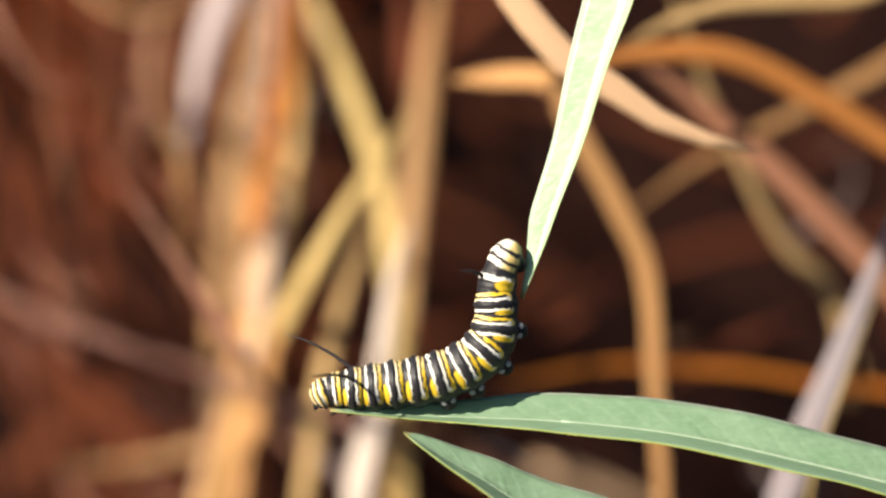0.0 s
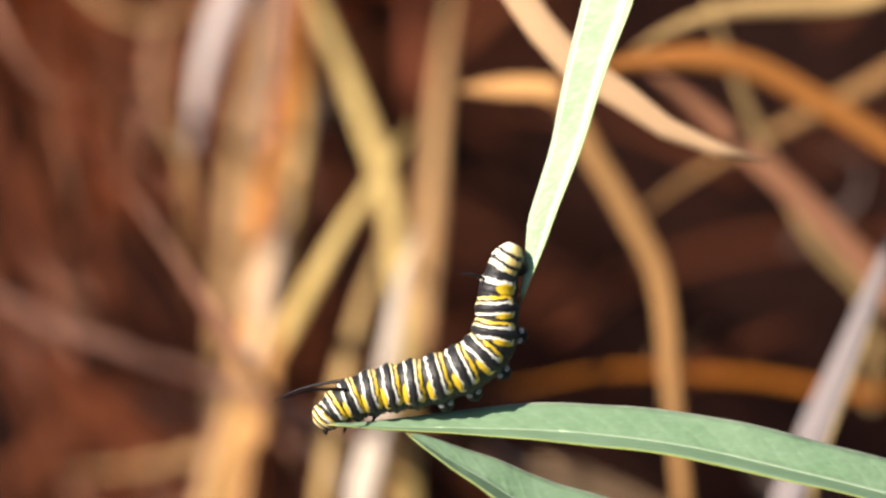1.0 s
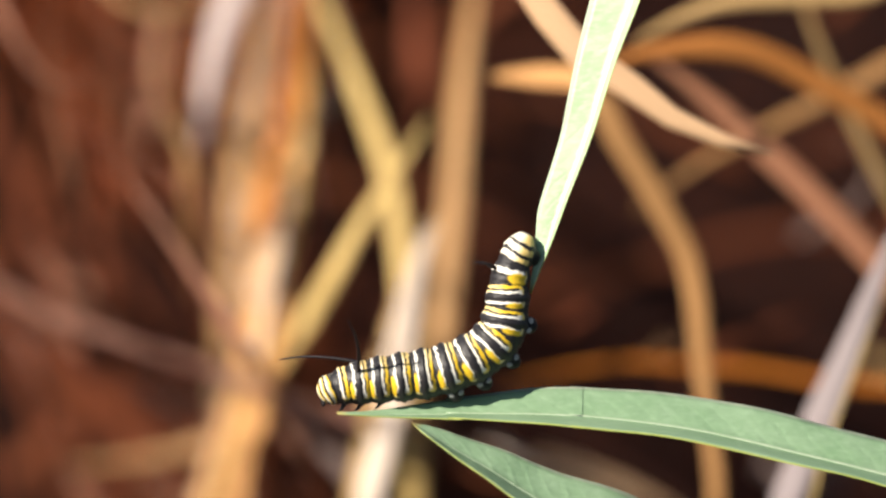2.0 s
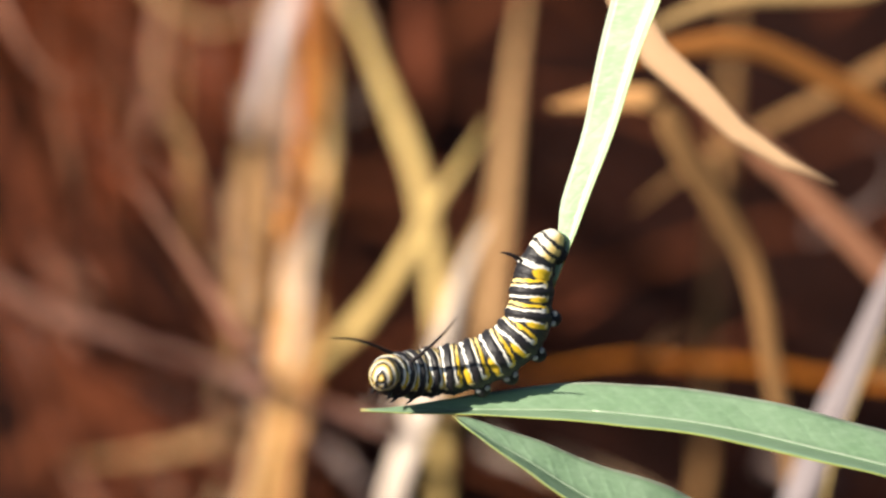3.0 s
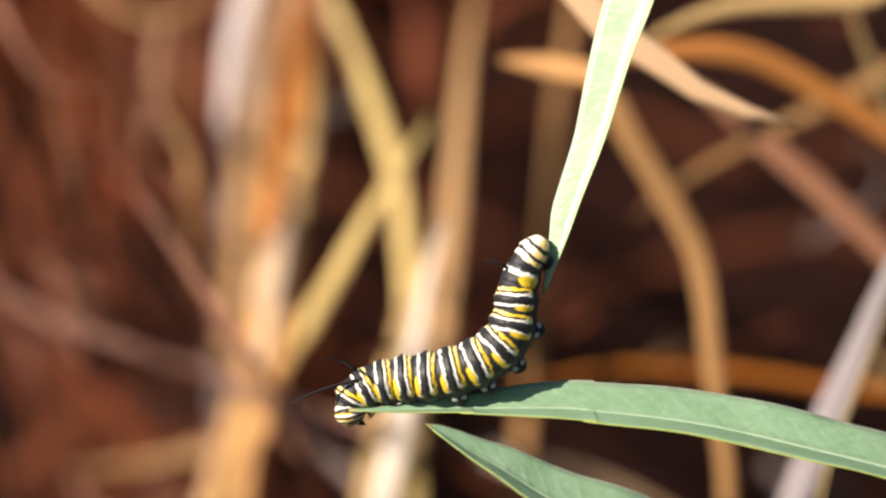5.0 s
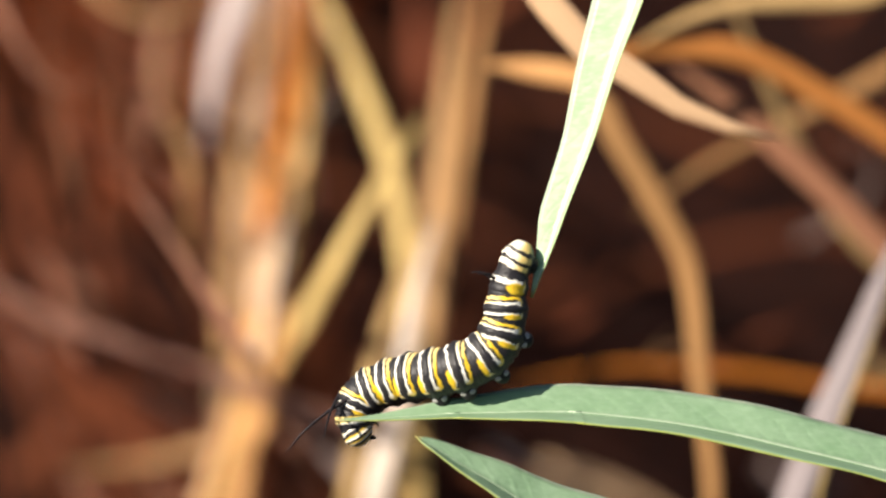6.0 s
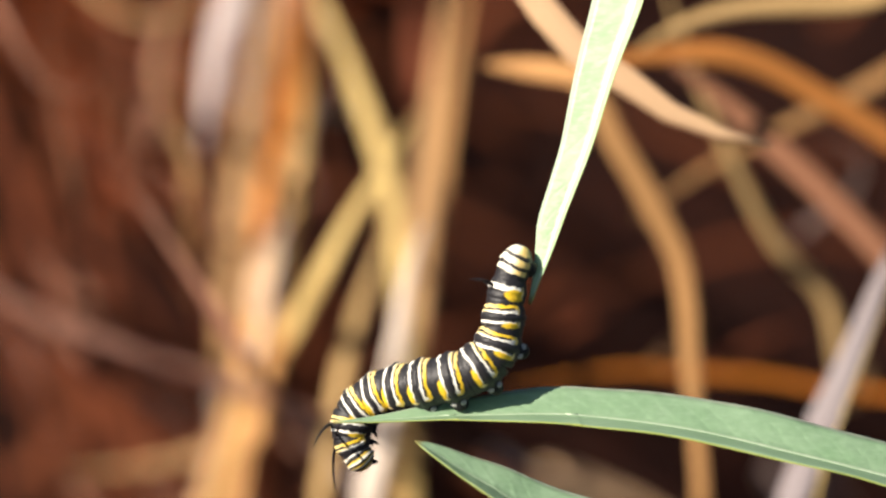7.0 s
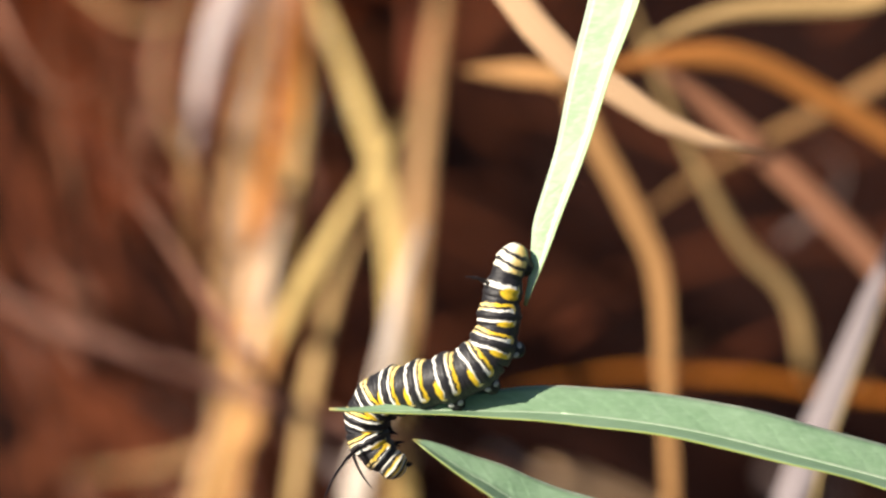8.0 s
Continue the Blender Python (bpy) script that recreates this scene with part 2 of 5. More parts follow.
def along(points, n):
    """n + 1 even steps along a smooth line through the points."""
    p = [Vector(q) for q in points]
    p = [2 * p[0] - p[1], *p, 2 * p[-1] - p[-2]]
    h = [max(math.sqrt((b - a).length), 1e-6) for a, b in zip(p, p[1:])]
    lean = [((p[k] - p[k - 1]) * (h[k] / h[k - 1]) + (p[k + 1] - p[k]) * (h[k - 1] / h[k])) / (h[k - 1] + h[k]) for k in range(1, len(p) - 1)]
    out = []
    for k in range(len(p) - 3):
        a, b, c, d = p[k + 1], p[k + 2], lean[k] * h[k + 1], lean[k + 1] * h[k + 1]
        for i in range(24 if k < len(p) - 4 else 25):
            t = i / 24
            out.append(a * (2 * t ** 3 - 3 * t * t + 1) + c * (t ** 3 - 2 * t * t + t) + b * (3 * t * t - 2 * t ** 3) + d * (t ** 3 - t * t))
    gone = np.concatenate([[0], np.cumsum([(q - p).length for p, q in zip(out, out[1:])])])
    even = np.linspace(0, gone[-1], n + 1)
    xyz = [np.interp(even, gone, [q[k] for q in out]) for k in range(3)]
    return [Vector((float(x), float(y), float(z))) for x, y, z in zip(*xyz)]


def ribbon(line, width, face, thick, fold=0.0, across=4, wave=0.0, seed=0.0, lean=0.0, first=0.0, last=1.0, near=None):
    """A leaf blade along a line: width(u) from edge to edge, a V fold along the middle, thin but solid. face: the way it looks.
    lean: how much wider the one half is than the other. first, last: the stretch of the whole leaf that the line covers.
    near: the fold of the one half, where it differs."""
    bm = bmesh.new()
    uv = bm.loops.layers.uv.new("UVMap")
    n = len(line) - 1
    tops, lows, where = [], [], {}
    for i, p in enumerate(line):
        u = first + (last - first) * i / n
        tangent = (line[min(i + 1, n)] - line[max(i - 1, 0)]).normalized()
        normal = (face(u) if callable(face) else Vector(face))
        normal = (normal - tangent * normal.dot(tangent)).normalized()
        side = tangent.cross(normal)
        half = width(u) / 2
        top, low = [], []
        for j in range(across + 1):
            s = 2 * j / across - 1
            reach = half * (1 + lean * (1 if s > 0 else -1))
            ripple = wave * half * noise.noise(Vector((u * 9, s * 1.3, seed)))
            q = p + side * reach * s + normal * ((fold if s < 0 or near is None else near) * abs(s) * half + ripple * abs(s))
            rim = 0.25 + 0.75 * (1 - abs(s)) ** 0.5
            top.append(bm.verts.new(q + normal * thick * rim / 2))
            low.append(bm.verts.new(q - normal * thick * rim / 2))
            where[top[-1]] = where[low[-1]] = (u, (s + 1) / 2)
        tops.append(top)
        lows.append(low)
    quads = []
    for i in range(n):
        for j in range(across):
            quads.append((tops[i][j], tops[i + 1][j], tops[i + 1][j + 1], tops[i][j + 1]))
            quads.append((lows[i][j], lows[i][j + 1], lows[i + 1][j + 1], lows[i + 1][j]))
        for j in (0, across):
            quads.append((tops[i][j], tops[i + 1][j], lows[i + 1][j], lows[i][j]))
    for i in ([0] if first == 0 else []) + ([n] if last == 1 else []):
        for j in range(across):
            quads.append((tops[i][j], tops[i][j + 1], lows[i][j + 1], lows[i][j]))
    for q in quads:
        f = bm.faces.new(q)
        for loop in f.loops:
            loop[uv].uv = where[loop.vert]
    return bm


def tube(bm, line, radius, sides=8):
    """A round stalk along a line; radius(u)."""
    uv = bm.loops.layers.uv.verify()
    n = len(line) - 1
    ref = Vector((0.31, 0.2, 0.93))
    rings = []
    for i, p in enumerate(line):
        tangent = (line[min(i + 1, n)] - line[max(i - 1, 0)]).normalized()
        a = tangent.cross(ref).normalized()
        b = tangent.cross(a)
        r = radius(i / n)
        rings.append([bm.verts.new(p + r * (a * math.cos(k * math.tau / sides) + b * math.sin(k * math.tau / sides))) for k in range(sides)])
    for i in range(n):
        for k in range(sides):
            f = bm.faces.new((rings[i][k], rings[i][(k + 1) % sides], rings[i + 1][(k + 1) % sides], rings[i + 1][k]))
            for loop, (a, b) in zip(f.loops, ((0, 0), (0, 1), (1, 1), (1, 0))):
                loop[uv].uv = ((i + a) / n, (k + b) / sides)
    bm.faces.new(rings[0][::-1])
    bm.faces.new(rings[-1])
    return bm


# ---- ground ----
def ground():
    bm = bmesh.new()
    steps = [-60, -20, -6, -2, -1, *[i * 0.04 - 0.6 for i in range(31)], 1, 2, 6, 20, 60]
    grid = [[bm.verts.new((x, y + 0.6, 0 if abs(x) > 0.9 or abs(y) > 0.9 else 0.012 * noise.noise(Vector((x * 9, y * 9, 2)))))
             for x in steps] for y in steps]
    for j in range(len(steps) - 1):
        for i in range(len(steps) - 1):
            bm.faces.new((grid[j][i], grid[j][i + 1], grid[j + 1][i + 1], grid[j + 1][i]))
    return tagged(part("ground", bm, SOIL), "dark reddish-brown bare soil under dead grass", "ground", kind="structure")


ground()


def litter():
    """Short broken bits of dead grass that cover the soil."""
    rng = random.Random(7)
    for tone, count in (("rust", 1100), ("brown", 300), ("mauve", 120)):
        whole = bmesh.new()
        whole.loops.layers.uv.new("UVMap")
        mesh = bpy.data.meshes.new("grass_litter")
        for _ in range(count):
            x, y = rng.uniform(-0.42, 0.42), rng.uniform(0.60, 1.45)
            if tone != "brown" and y < 0.84 or tone == "rust" and y < 0.95 and rng.random() < 0.6:
                continue
            if x > -0.035 and rng.random() < (0.985 if tone in ("rust", "mauve") else 0.6):
                continue
            turn, length = rng.uniform(0, math.tau), rng.uniform(0.04, 0.13)
            way = Vector((math.cos(turn), math.sin(turn), 0))
            a = Vector((x, y, rng.uniform(0.0, 0.035)))
            rise = rng.uniform(0.0, 0.05)
            line = along([a, a + way * length * 0.5 + Vector((0, 0, rise)), a + way * length + Vector((0, 0, rise * rng.uniform(-0.3, 0.8)))], 6)
            w = rng.uniform(0.003, 0.009)
            bit = ribbon(line, lambda u: w * (1 - 0.6 * u), (rng.uniform(-0.4, 0.4), rng.uniform(-0.6, 0.2), 1), 0.0006, 0.3, 2, 0.5, rng.random() * 50)
            bit.to_mesh(mesh)
            bit.free()
            whole.from_mesh(mesh)
        tagged(part("grass_litter", whole, STRAW[tone]), f"{tone} broken bits of dead grass lying on the soil", "litter", kind="stuff")
        bpy.data.meshes.remove(mesh)


litter()

# ---- dry blades ----
SWAY = []


def dry_blade(tone, width, label, points, sway=None, face=(-0.25, -0.9, 0.7), taper=0.92, name="dry_grass_blade", fold=0.12, rib=True, tip=0.12, bent=None, swell=(0, 0, 1), pale=""):
    """A dead blade from its root on the soil through the points; the root is its origin. sway: rows of seconds and three tilts about the root.
    bent: the line of an end that is folded over, and rows of seconds and three tilts about the fold.
    swell: from where to where it widens, and from what share. pale: the tone of the folded end."""
    root = Vector(points[0])
    line = along([Vector(p) - root for p in points], 110)
    seed = points[-1][0] * 97 + width * 13
    bm = ribbon(line, lambda u: width * (1 - (1 - taper) * u) * min(1, 0.06 + (max(1 - u, 0) / tip) ** 0.7) * (1 + 0.10 * noise.noise(Vector((u * 6, seed, 0))))
                * float(np.interp(u, swell[:2], (swell[2], 1))),
                face, 0.0007, fold, 4, 0.35, seed)
    ob = part(name, bm, STRAW[tone])
    ob.matrix_world = Matrix.Translation(root)
    if rib:
        bm = bmesh.new()
        out = Vector(face).normalized() * 0.0003
        tube(bm, [p + out for p in line[:100:2]], lambda u: width * (0.07 - 0.05 * u), 6)
        part("midrib", bm, STRAW[tone], ob)
    if bent:
        fold_line = along([Vector(p) - Vector(bent[0][0]) for p in bent[0]], 30)
        end = part("folded_end", ribbon(fold_line, lambda u: width * (0.78 - 0.2 * u) * min(1, 0.1 + ((1 - u) / 0.5) ** 0.7), face, 0.0007, fold, 4, 0.35, seed), STRAW[pale or tone], ob, "paler folded-over end of the blade")
        SWAY.append((end, Vector(bent[0][0]) - root, bent[1]))
    tagged(ob, label, "grass", "dry blades behind the milkweed")
    if sway:
        SWAY.append((ob, root, sway))
    return ob


dry_blade("ochre", 0.0042, "ochre kinked dead blade bowing in the wind", 
          [(0.0365, 0.3063, 0), (0.0318, 0.2963, 0.2355), (0.031, 0.3004, 0.2466), (0.0303, 0.3036, 0.2552), (0.0299, 0.3064, 0.2629), (0.0286, 0.309, 0.2699), (0.0261, 0.3107, 0.2749), (0.0225, 0.3129, 0.2814), (0.0196, 0.3144, 0.286), (0.0172, 0.3161, 0.291), (0.0157, 0.317, 0.2935)], 
          [(0, 0, 0, 0), (0.5, -0.03, 0.15, 3.33), (1, -0.04, 0.3, 6.84), (1.5, -0.05, 0.45, 10.55), (2.8, -0.1, 2.98, 24.19), (3, 1, 2.9, 32.93), (3.3, 0.52, 2.87, 23.83), (3.5, 0.21, 2.78, 18.31), (4, -0.34, 2.35, 21.85), (4.5, -0.59, 2.12, 18.14), (5.8, -0.78, 1.19, 11.2), (6, -0.38, 1.19, 10.63), (6.5, -0.47, 1.08, 8.4), (7, -0.57, 0.97, 6.09), (7.5, -0.42, 0.56, 2.42), (8, -0.22, 0.15, -1.53)], bent=([(0.0157, 0.317, 0.2935), (0.0136, 0.3175, 0.2944), (0.0077, 0.3193, 0.2936), (0.0013, 0.3209, 0.2923)],
          [(0, 0, 0, 0), (0.5, -0.6, 0.5, -4.4), (1, -0.8, 1.5, -8.2), (1.5, -0.8, 2.9, -11.5), (2.8, 4.1, -0.9, -16.8), (3, 7.1, -1.1, -16.8), (3.3, 5.7, -2.1, -16.8), (3.5, -3.5, 22.2, -6.6), (4, 1.1, 7.6, -17.9), (4.5, 0, 13.6, -16.8), (5.8, 5.3, 10.8, -0), (6, 0.4, 11.8, -6.8), (6.5, -2.7, 13.3, 0), (7, -1.5, 12.7, 0), (7.5, -2.2, 12.4, 5.4), (8, 0.7, 14.1, 16.8)]), tip=0.004, swell=(0.82, 0.93, 0.62), pale="apricot", face=(-0.6, -0.9, 0.65))
dry_blade("straw", 0.0039, "pale arching dead blade hanging from above", 
          [(0.2, 0.3, 0), (0.19, 0.3, 0.3), (0.13, 0.29, 0.43), (0.05, 0.28, 0.43), (0.012, 0.272, 0.38), (0.0043, 0.2667, 0.3379), (0.0078, 0.2631, 0.3317), (0.0107, 0.2612, 0.3284), (0.0139, 0.2594, 0.3253), (0.0165, 0.2586, 0.3239), (0.0194, 0.2577, 0.3224), (0.0223, 0.2566, 0.3204), (0.0262, 0.2555, 0.3186), (0.0301, 0.2548, 0.3173), (0.034, 0.2543, 0.3165), (0.0362, 0.2541, 0.3161)], 
          [(0, 0, 0, 0), (0.5, 0.5, 0.14, -0.8), (1, 0.97, 0.29, -1.56), (1.5, 1.42, 0.43, -2.28), (2.8, 4.14, 2.85, -8.17), (3, 9.01, 4.7, -14.48), (3.3, 6.24, 3.13, -10.49), (3.5, 3.81, 2.03, -6.88), (4, 2.51, 1.7, -4.94), (4.5, 1.23, 1.44, -3.03), (5.8, -0.51, 0.17, 0.21), (6, -0.43, 0.24, 0.29), (6.5, -0.02, 0.26, -0.54), (7, 0.32, 0.28, -1.26), (7.5, -0.34, 0.01, 0.07), (8, -0.93, -0.23, 1.25)], tip=0.035)
dry_blade("rose", 0.0044, "pinkish brown dead blade leaning across", 
          [(0.1, 0.3184, 0), (0.07, 0.3084, 0.2569), (0.0634, 0.3128, 0.2648), (0.0585, 0.3154, 0.2694), (0.0536, 0.3178, 0.2737), (0.0487, 0.3201, 0.2777), (0.0438, 0.3222, 0.2815), (0.0381, 0.3246, 0.2858), (0.0332, 0.3264, 0.2892), (0.0291, 0.3278, 0.2915)], 
          [(0, 0, 0, 0), (0.5, 0.18, -0, -0.58), (1, 0.35, -0.01, -1.16), (1.5, 0.52, -0.01, -1.71), (2.8, -0.03, 0.28, -1.71), (3, 1.15, 0.19, -0.82), (3.3, 0.69, 0.25, 0.02), (3.5, 0.39, 0.3, 0.53), (4, -0.91, 0.4, 3.65), (4.5, -1.17, 0.43, 5.57), (5.8, -0.16, 0.65, 1.63), (6, -0.11, 0.65, 1.49), (6.5, -0.15, 0.58, 0.46), (7, -0.22, 0.5, -0.43), (7.5, -0.37, 0.25, -0.3), (8, -0.52, 0, -0.16)], tip=0.07)
dry_blade("olive", 0.0028, "thin olive tan dead blade whipped by the wind", 
          [(0.1345, 0.7047, 0), (0.0643, 0.3366, 0.235), (0.0627, 0.3378, 0.2427), (0.0604, 0.3384, 0.2481), (0.0561, 0.3384, 0.2522), (0.0518, 0.3386, 0.2575), (0.0479, 0.3392, 0.2648), (0.044, 0.3399, 0.2723), (0.0402, 0.3407, 0.2805), (0.0371, 0.3414, 0.2882), (0.0345, 0.342, 0.2953), (0.0321, 0.3429, 0.304)], 
          [(0, 0, 0, 0), (0.5, -0.11, -0.35, 0.45), (1, -0.15, -0.03, 0.72), (1.5, -0.68, -1.64, 2.27), (2.8, -1, -1, 5.54), (3, -0.79, -1.04, 5.79), (3.3, -0.89, -1.81, 5.9), (3.5, -0.96, -2.32, 5.98), (4, -0.82, -1.63, 5.64), (4.5, -0.68, -0.94, 5.3), (5.8, -1.65, -4.68, 6.12), (6, -0.89, -2.5, 3.21), (6.5, -0.72, -2.1, 2.58), (7, 0.07, 0.39, -0.61), (7.5, -0.09, -0.42, -0.59), (8, -0.05, -0.25, -1.02)])
dry_blade("orange", 0.0039, "orange arching dead blade", 
          [(0.0998, 0.3299, 0), (0.0698, 0.3199, 0.2786), (0.0636, 0.3201, 0.2831), (0.0578, 0.3202, 0.2871), (0.0519, 0.3202, 0.2907), (0.046, 0.3201, 0.2943), (0.041, 0.3196, 0.2966), (0.0353, 0.3185, 0.298), (0.0288, 0.3167, 0.2986), (0.0232, 0.3149, 0.2986), (0.0192, 0.3132, 0.2981)], 
          [(0, 0, 0, 0), (0.5, -0.1, -0.01, 0.44), (1, -0.2, -0.02, 0.89), (1.5, -0.3, -0.03, 1.35), (2.8, -3.53, 0.33, 15.9), (3, -2.95, 0.16, 13.9), (3.3, -1.36, -0.02, 5.98), (3.5, -0.38, -0.02, 1.25), (4, -0.69, -0, 2.58), (4.5, -0.99, 0.03, 3.85), (5.8, -0.07, 0.04, -0.9), (6, 0.06, 0.05, -1.58), (6.5, -0.26, -0, 0.04), (7, -0.58, -0.04, 1.63), (7.5, -0.89, -0.07, 3.16), (8, -1.18, -0.09, 4.63)], tip=0.06)
dry_blade("ochre", 0.0039, "ochre dead blade leaning down to its tip", 
          [(0.1093, 0.383, 0), (0.0793, 0.373, 0.2727), (0.0723, 0.3701, 0.2707), (0.0658, 0.367, 0.2685), (0.0591, 0.364, 0.2664), (0.0525, 0.361, 0.2643), (0.046, 0.358, 0.2623), (0.0395, 0.3548, 0.2599), (0.0348, 0.3522, 0.2577), (0.0293, 0.3488, 0.2549)], tip=0.25)
dry_blade("olive", 0.0030, "slender tan dead blade arching over", 
          [(0.0984, 0.3366, 0), (0.0684, 0.3266, 0.3049), (0.057, 0.3242, 0.3038), (0.0489, 0.3232, 0.304), (0.04, 0.3219, 0.3039), (0.0336, 0.3202, 0.3027), (0.0288, 0.3185, 0.301), (0.0253, 0.3169, 0.2994)], tip=0.07)
dry_blade("lilac", 0.0045, "greyish white dead blade leaning over dark soil", 
          [(0.0309, 0.2903, 0), (0.0456, 0.2803, 0.2443), (0.0476, 0.2816, 0.2514), (0.0499, 0.283, 0.2588), (0.0519, 0.284, 0.2646), (0.0541, 0.2851, 0.2715), (0.056, 0.2862, 0.2779), (0.058, 0.2872, 0.2843), (0.0597, 0.2882, 0.2905)], 
          [(0, 0, 0, 0), (0.5, -0.08, 0.01, -0.83), (1, -0.1, 0.02, -1.2), (1.5, -0.12, 0.02, -1.56), (2.8, -0.24, 0.35, -1.28), (3, -0.15, 0.4, -1.78), (3.3, -0.15, 0.35, -1.81), (3.5, -0.15, 0.32, -1.84), (4, -0.27, 0.31, -2.59), (4.5, -0.38, 0.3, -3.34), (5.8, -0.19, 0.19, -1.08), (6, -0.17, 0.17, -0.73), (6.5, -0.17, 0.13, -0.95), (7, -0.18, 0.09, -1.17), (7.5, -0.17, 0.04, -1.09), (8, -0.16, -0.01, -1.01)])
dry_blade("golden", 0.0006, "thin golden dead blade beside a greyish one", 
          [(0.0345, 0.2706, 0), (0.0468, 0.2606, 0.2667), (0.0484, 0.2619, 0.2731), (0.0499, 0.2629, 0.2784), (0.0518, 0.2641, 0.2847), (0.0532, 0.2649, 0.2895), (0.0548, 0.2659, 0.2946)], 
          [(0, 0, 0, 0), (0.5, -0.05, 0.02, -0.74), (1, -0.07, 0.02, -1.16), (1.5, -0.08, 0.03, -1.57), (2.8, -0.2, 0.32, -1.57), (3, -0.12, 0.38, -2.19), (3.3, -0.12, 0.33, -2.18), (3.5, -0.12, 0.3, -2.16), (4, -0.21, 0.3, -2.88), (4.5, -0.3, 0.29, -3.6), (5.8, -0.17, 0.18, -1.34), (6, -0.15, 0.16, -1), (6.5, -0.15, 0.13, -1.15), (7, -0.15, 0.09, -1.31), (7.5, -0.14, 0.04, -1.24), (8, -0.14, -0, -1.16)], rib=False)
dry_blade("amber", 0.0019, "orange dead blade lying low across the others", 
          [(0.1164, 0.3606, 0), (0.0864, 0.3506, 0.2188), (0.0738, 0.3507, 0.2205), (0.0626, 0.3507, 0.2218), (0.0512, 0.3511, 0.2238), (0.039, 0.3508, 0.2248), (0.0305, 0.3507, 0.2255), (0.022, 0.3498, 0.225), (0.0136, 0.3485, 0.2239), (0.009, 0.3479, 0.2234)], tip=0.14)
dry_blade("tan", 0.0007, "thin broken end of a tan dead blade", 
          [(0.0772, 0.7167, 0), (0.0365, 0.339, 0.2371), (0.0394, 0.3398, 0.2385), (0.0426, 0.3409, 0.2404)], rib=False)
dry_blade("mauve", 0.0028, "dull pinkish dead blade low over dark soil", 
          [(0.0836, 0.7029, 0), (0.0522, 0.4384, 0.1693), (0.0592, 0.4403, 0.1727), (0.0662, 0.4419, 0.1754), (0.0744, 0.4434, 0.1779)])
dry_blade("mauve", 0.0015, "dull brown dead blade leaning up from dark soil", 
          [(0.0457, 0.7334, 0), (0.0276, 0.4434, 0.1779), (0.0352, 0.4457, 0.182), (0.0416, 0.4486, 0.1871), (0.0475, 0.4504, 0.1901)])
dry_blade("grey", 0.0019, "greyish curled dead blade", 
          [(0.1349, 0.7963, 0), (0.0676, 0.3991, 0.2245), (0.0719, 0.3986, 0.2283), (0.0743, 0.3989, 0.2333), (0.074, 0.3995, 0.2377), (0.071, 0.3993, 0.2404), (0.0673, 0.3975, 0.2404)], 
          [(0, 0, 0, 0), (0.5, -0.03, 0.02, 0.02), (1, -0.06, 0.05, 0.04), (1.5, -0.09, 0.07, 0.06), (2.8, -0.06, 0.32, 0.5), (3, -0.06, 0.35, 0.56), (3.3, -0.07, 0.34, 0.54), (3.5, -0.08, 0.34, 0.52), (4, -0.09, 0.32, 0.48), (4.5, -0.11, 0.3, 0.44), (5.8, -0.1, 0.18, 0.24), (6, -0.1, 0.16, 0.21), (6.5, -0.2, 0.12, 0.07), (7, -0.29, 0.07, -0.07), (7.5, -0.22, -0.05, -0.24), (8, -0.15, -0.18, -0.4)], rib=False)
dry_blade("straw", 0.0061, "pale dead blade lying under the leaves", 
          [(0.0318, 0.6408, 0), (0.0245, 0.4937, 0.1033), (0.0292, 0.494, 0.1018), (0.0347, 0.494, 0.0991), (0.0444, 0.4942, 0.0948), (0.0555, 0.494, 0.0891)])
dry_blade("pale", 0.0039, "bleached bit of dead blade under the leaves", 
          [(0.017, 0.6482, 0), (0.0121, 0.4616, 0.1295), (0.0165, 0.4606, 0.1278), (0.0228, 0.4592, 0.1254)], rib=False)
dry_blade("rose", 0.0015, "thin pinkish dead blade under the leaves", 
          [(-0.0029, 0.6639, 0), (-0.0016, 0.3735, 0.1969), (0.0047, 0.3719, 0.1941), (0.0117, 0.3706, 0.192)], rib=False)
dry_blade("grey", 0.0044, "grey dead blade end low on dark soil", 
          [(0.1046, 0.6411, 0), (0.0737, 0.4519, 0.1328), (0.0811, 0.451, 0.1312), (0.0886, 0.4492, 0.128)])
dry_blade("golden", 0.0037, "golden dead blade bending over the thicket", 
          [(-0.0048, 0.3827, 0), (-0.0081, 0.3727, 0.2167), (-0.0086, 0.3785, 0.2247), (-0.0098, 0.3842, 0.2329), (-0.0115, 0.39, 0.241), (-0.0138, 0.394, 0.2468), (-0.0164, 0.3981, 0.2525), (-0.0194, 0.4028, 0.2591), (-0.0229, 0.4075, 0.2657), (-0.026, 0.4117, 0.2715)], 
          [(0, 0, 0, 0), (0.5, 0.17, 0.06, 0.41), (1, 0.33, 0.12, 0.83), (1.5, 0.5, 0.18, 1.25), (2.8, 0.31, 1.06, 3.03), (3, 1.22, 1.44, 3.95), (3.3, 0.88, 1.03, 1.56), (3.5, 0.66, 0.74, -0), (4, 0.17, 0.64, 0.41), (4.5, 0.14, 0.46, -1.73), (5.8, -0.16, 0.35, 1.5), (6, -0.21, 0.34, 1.99), (6.5, -0.43, 0.2, 1.84), (7, -0.41, 0.03, 0.28), (7.5, -0.37, -0.12, -0.77), (8, -0.33, -0.26, -1.82)])
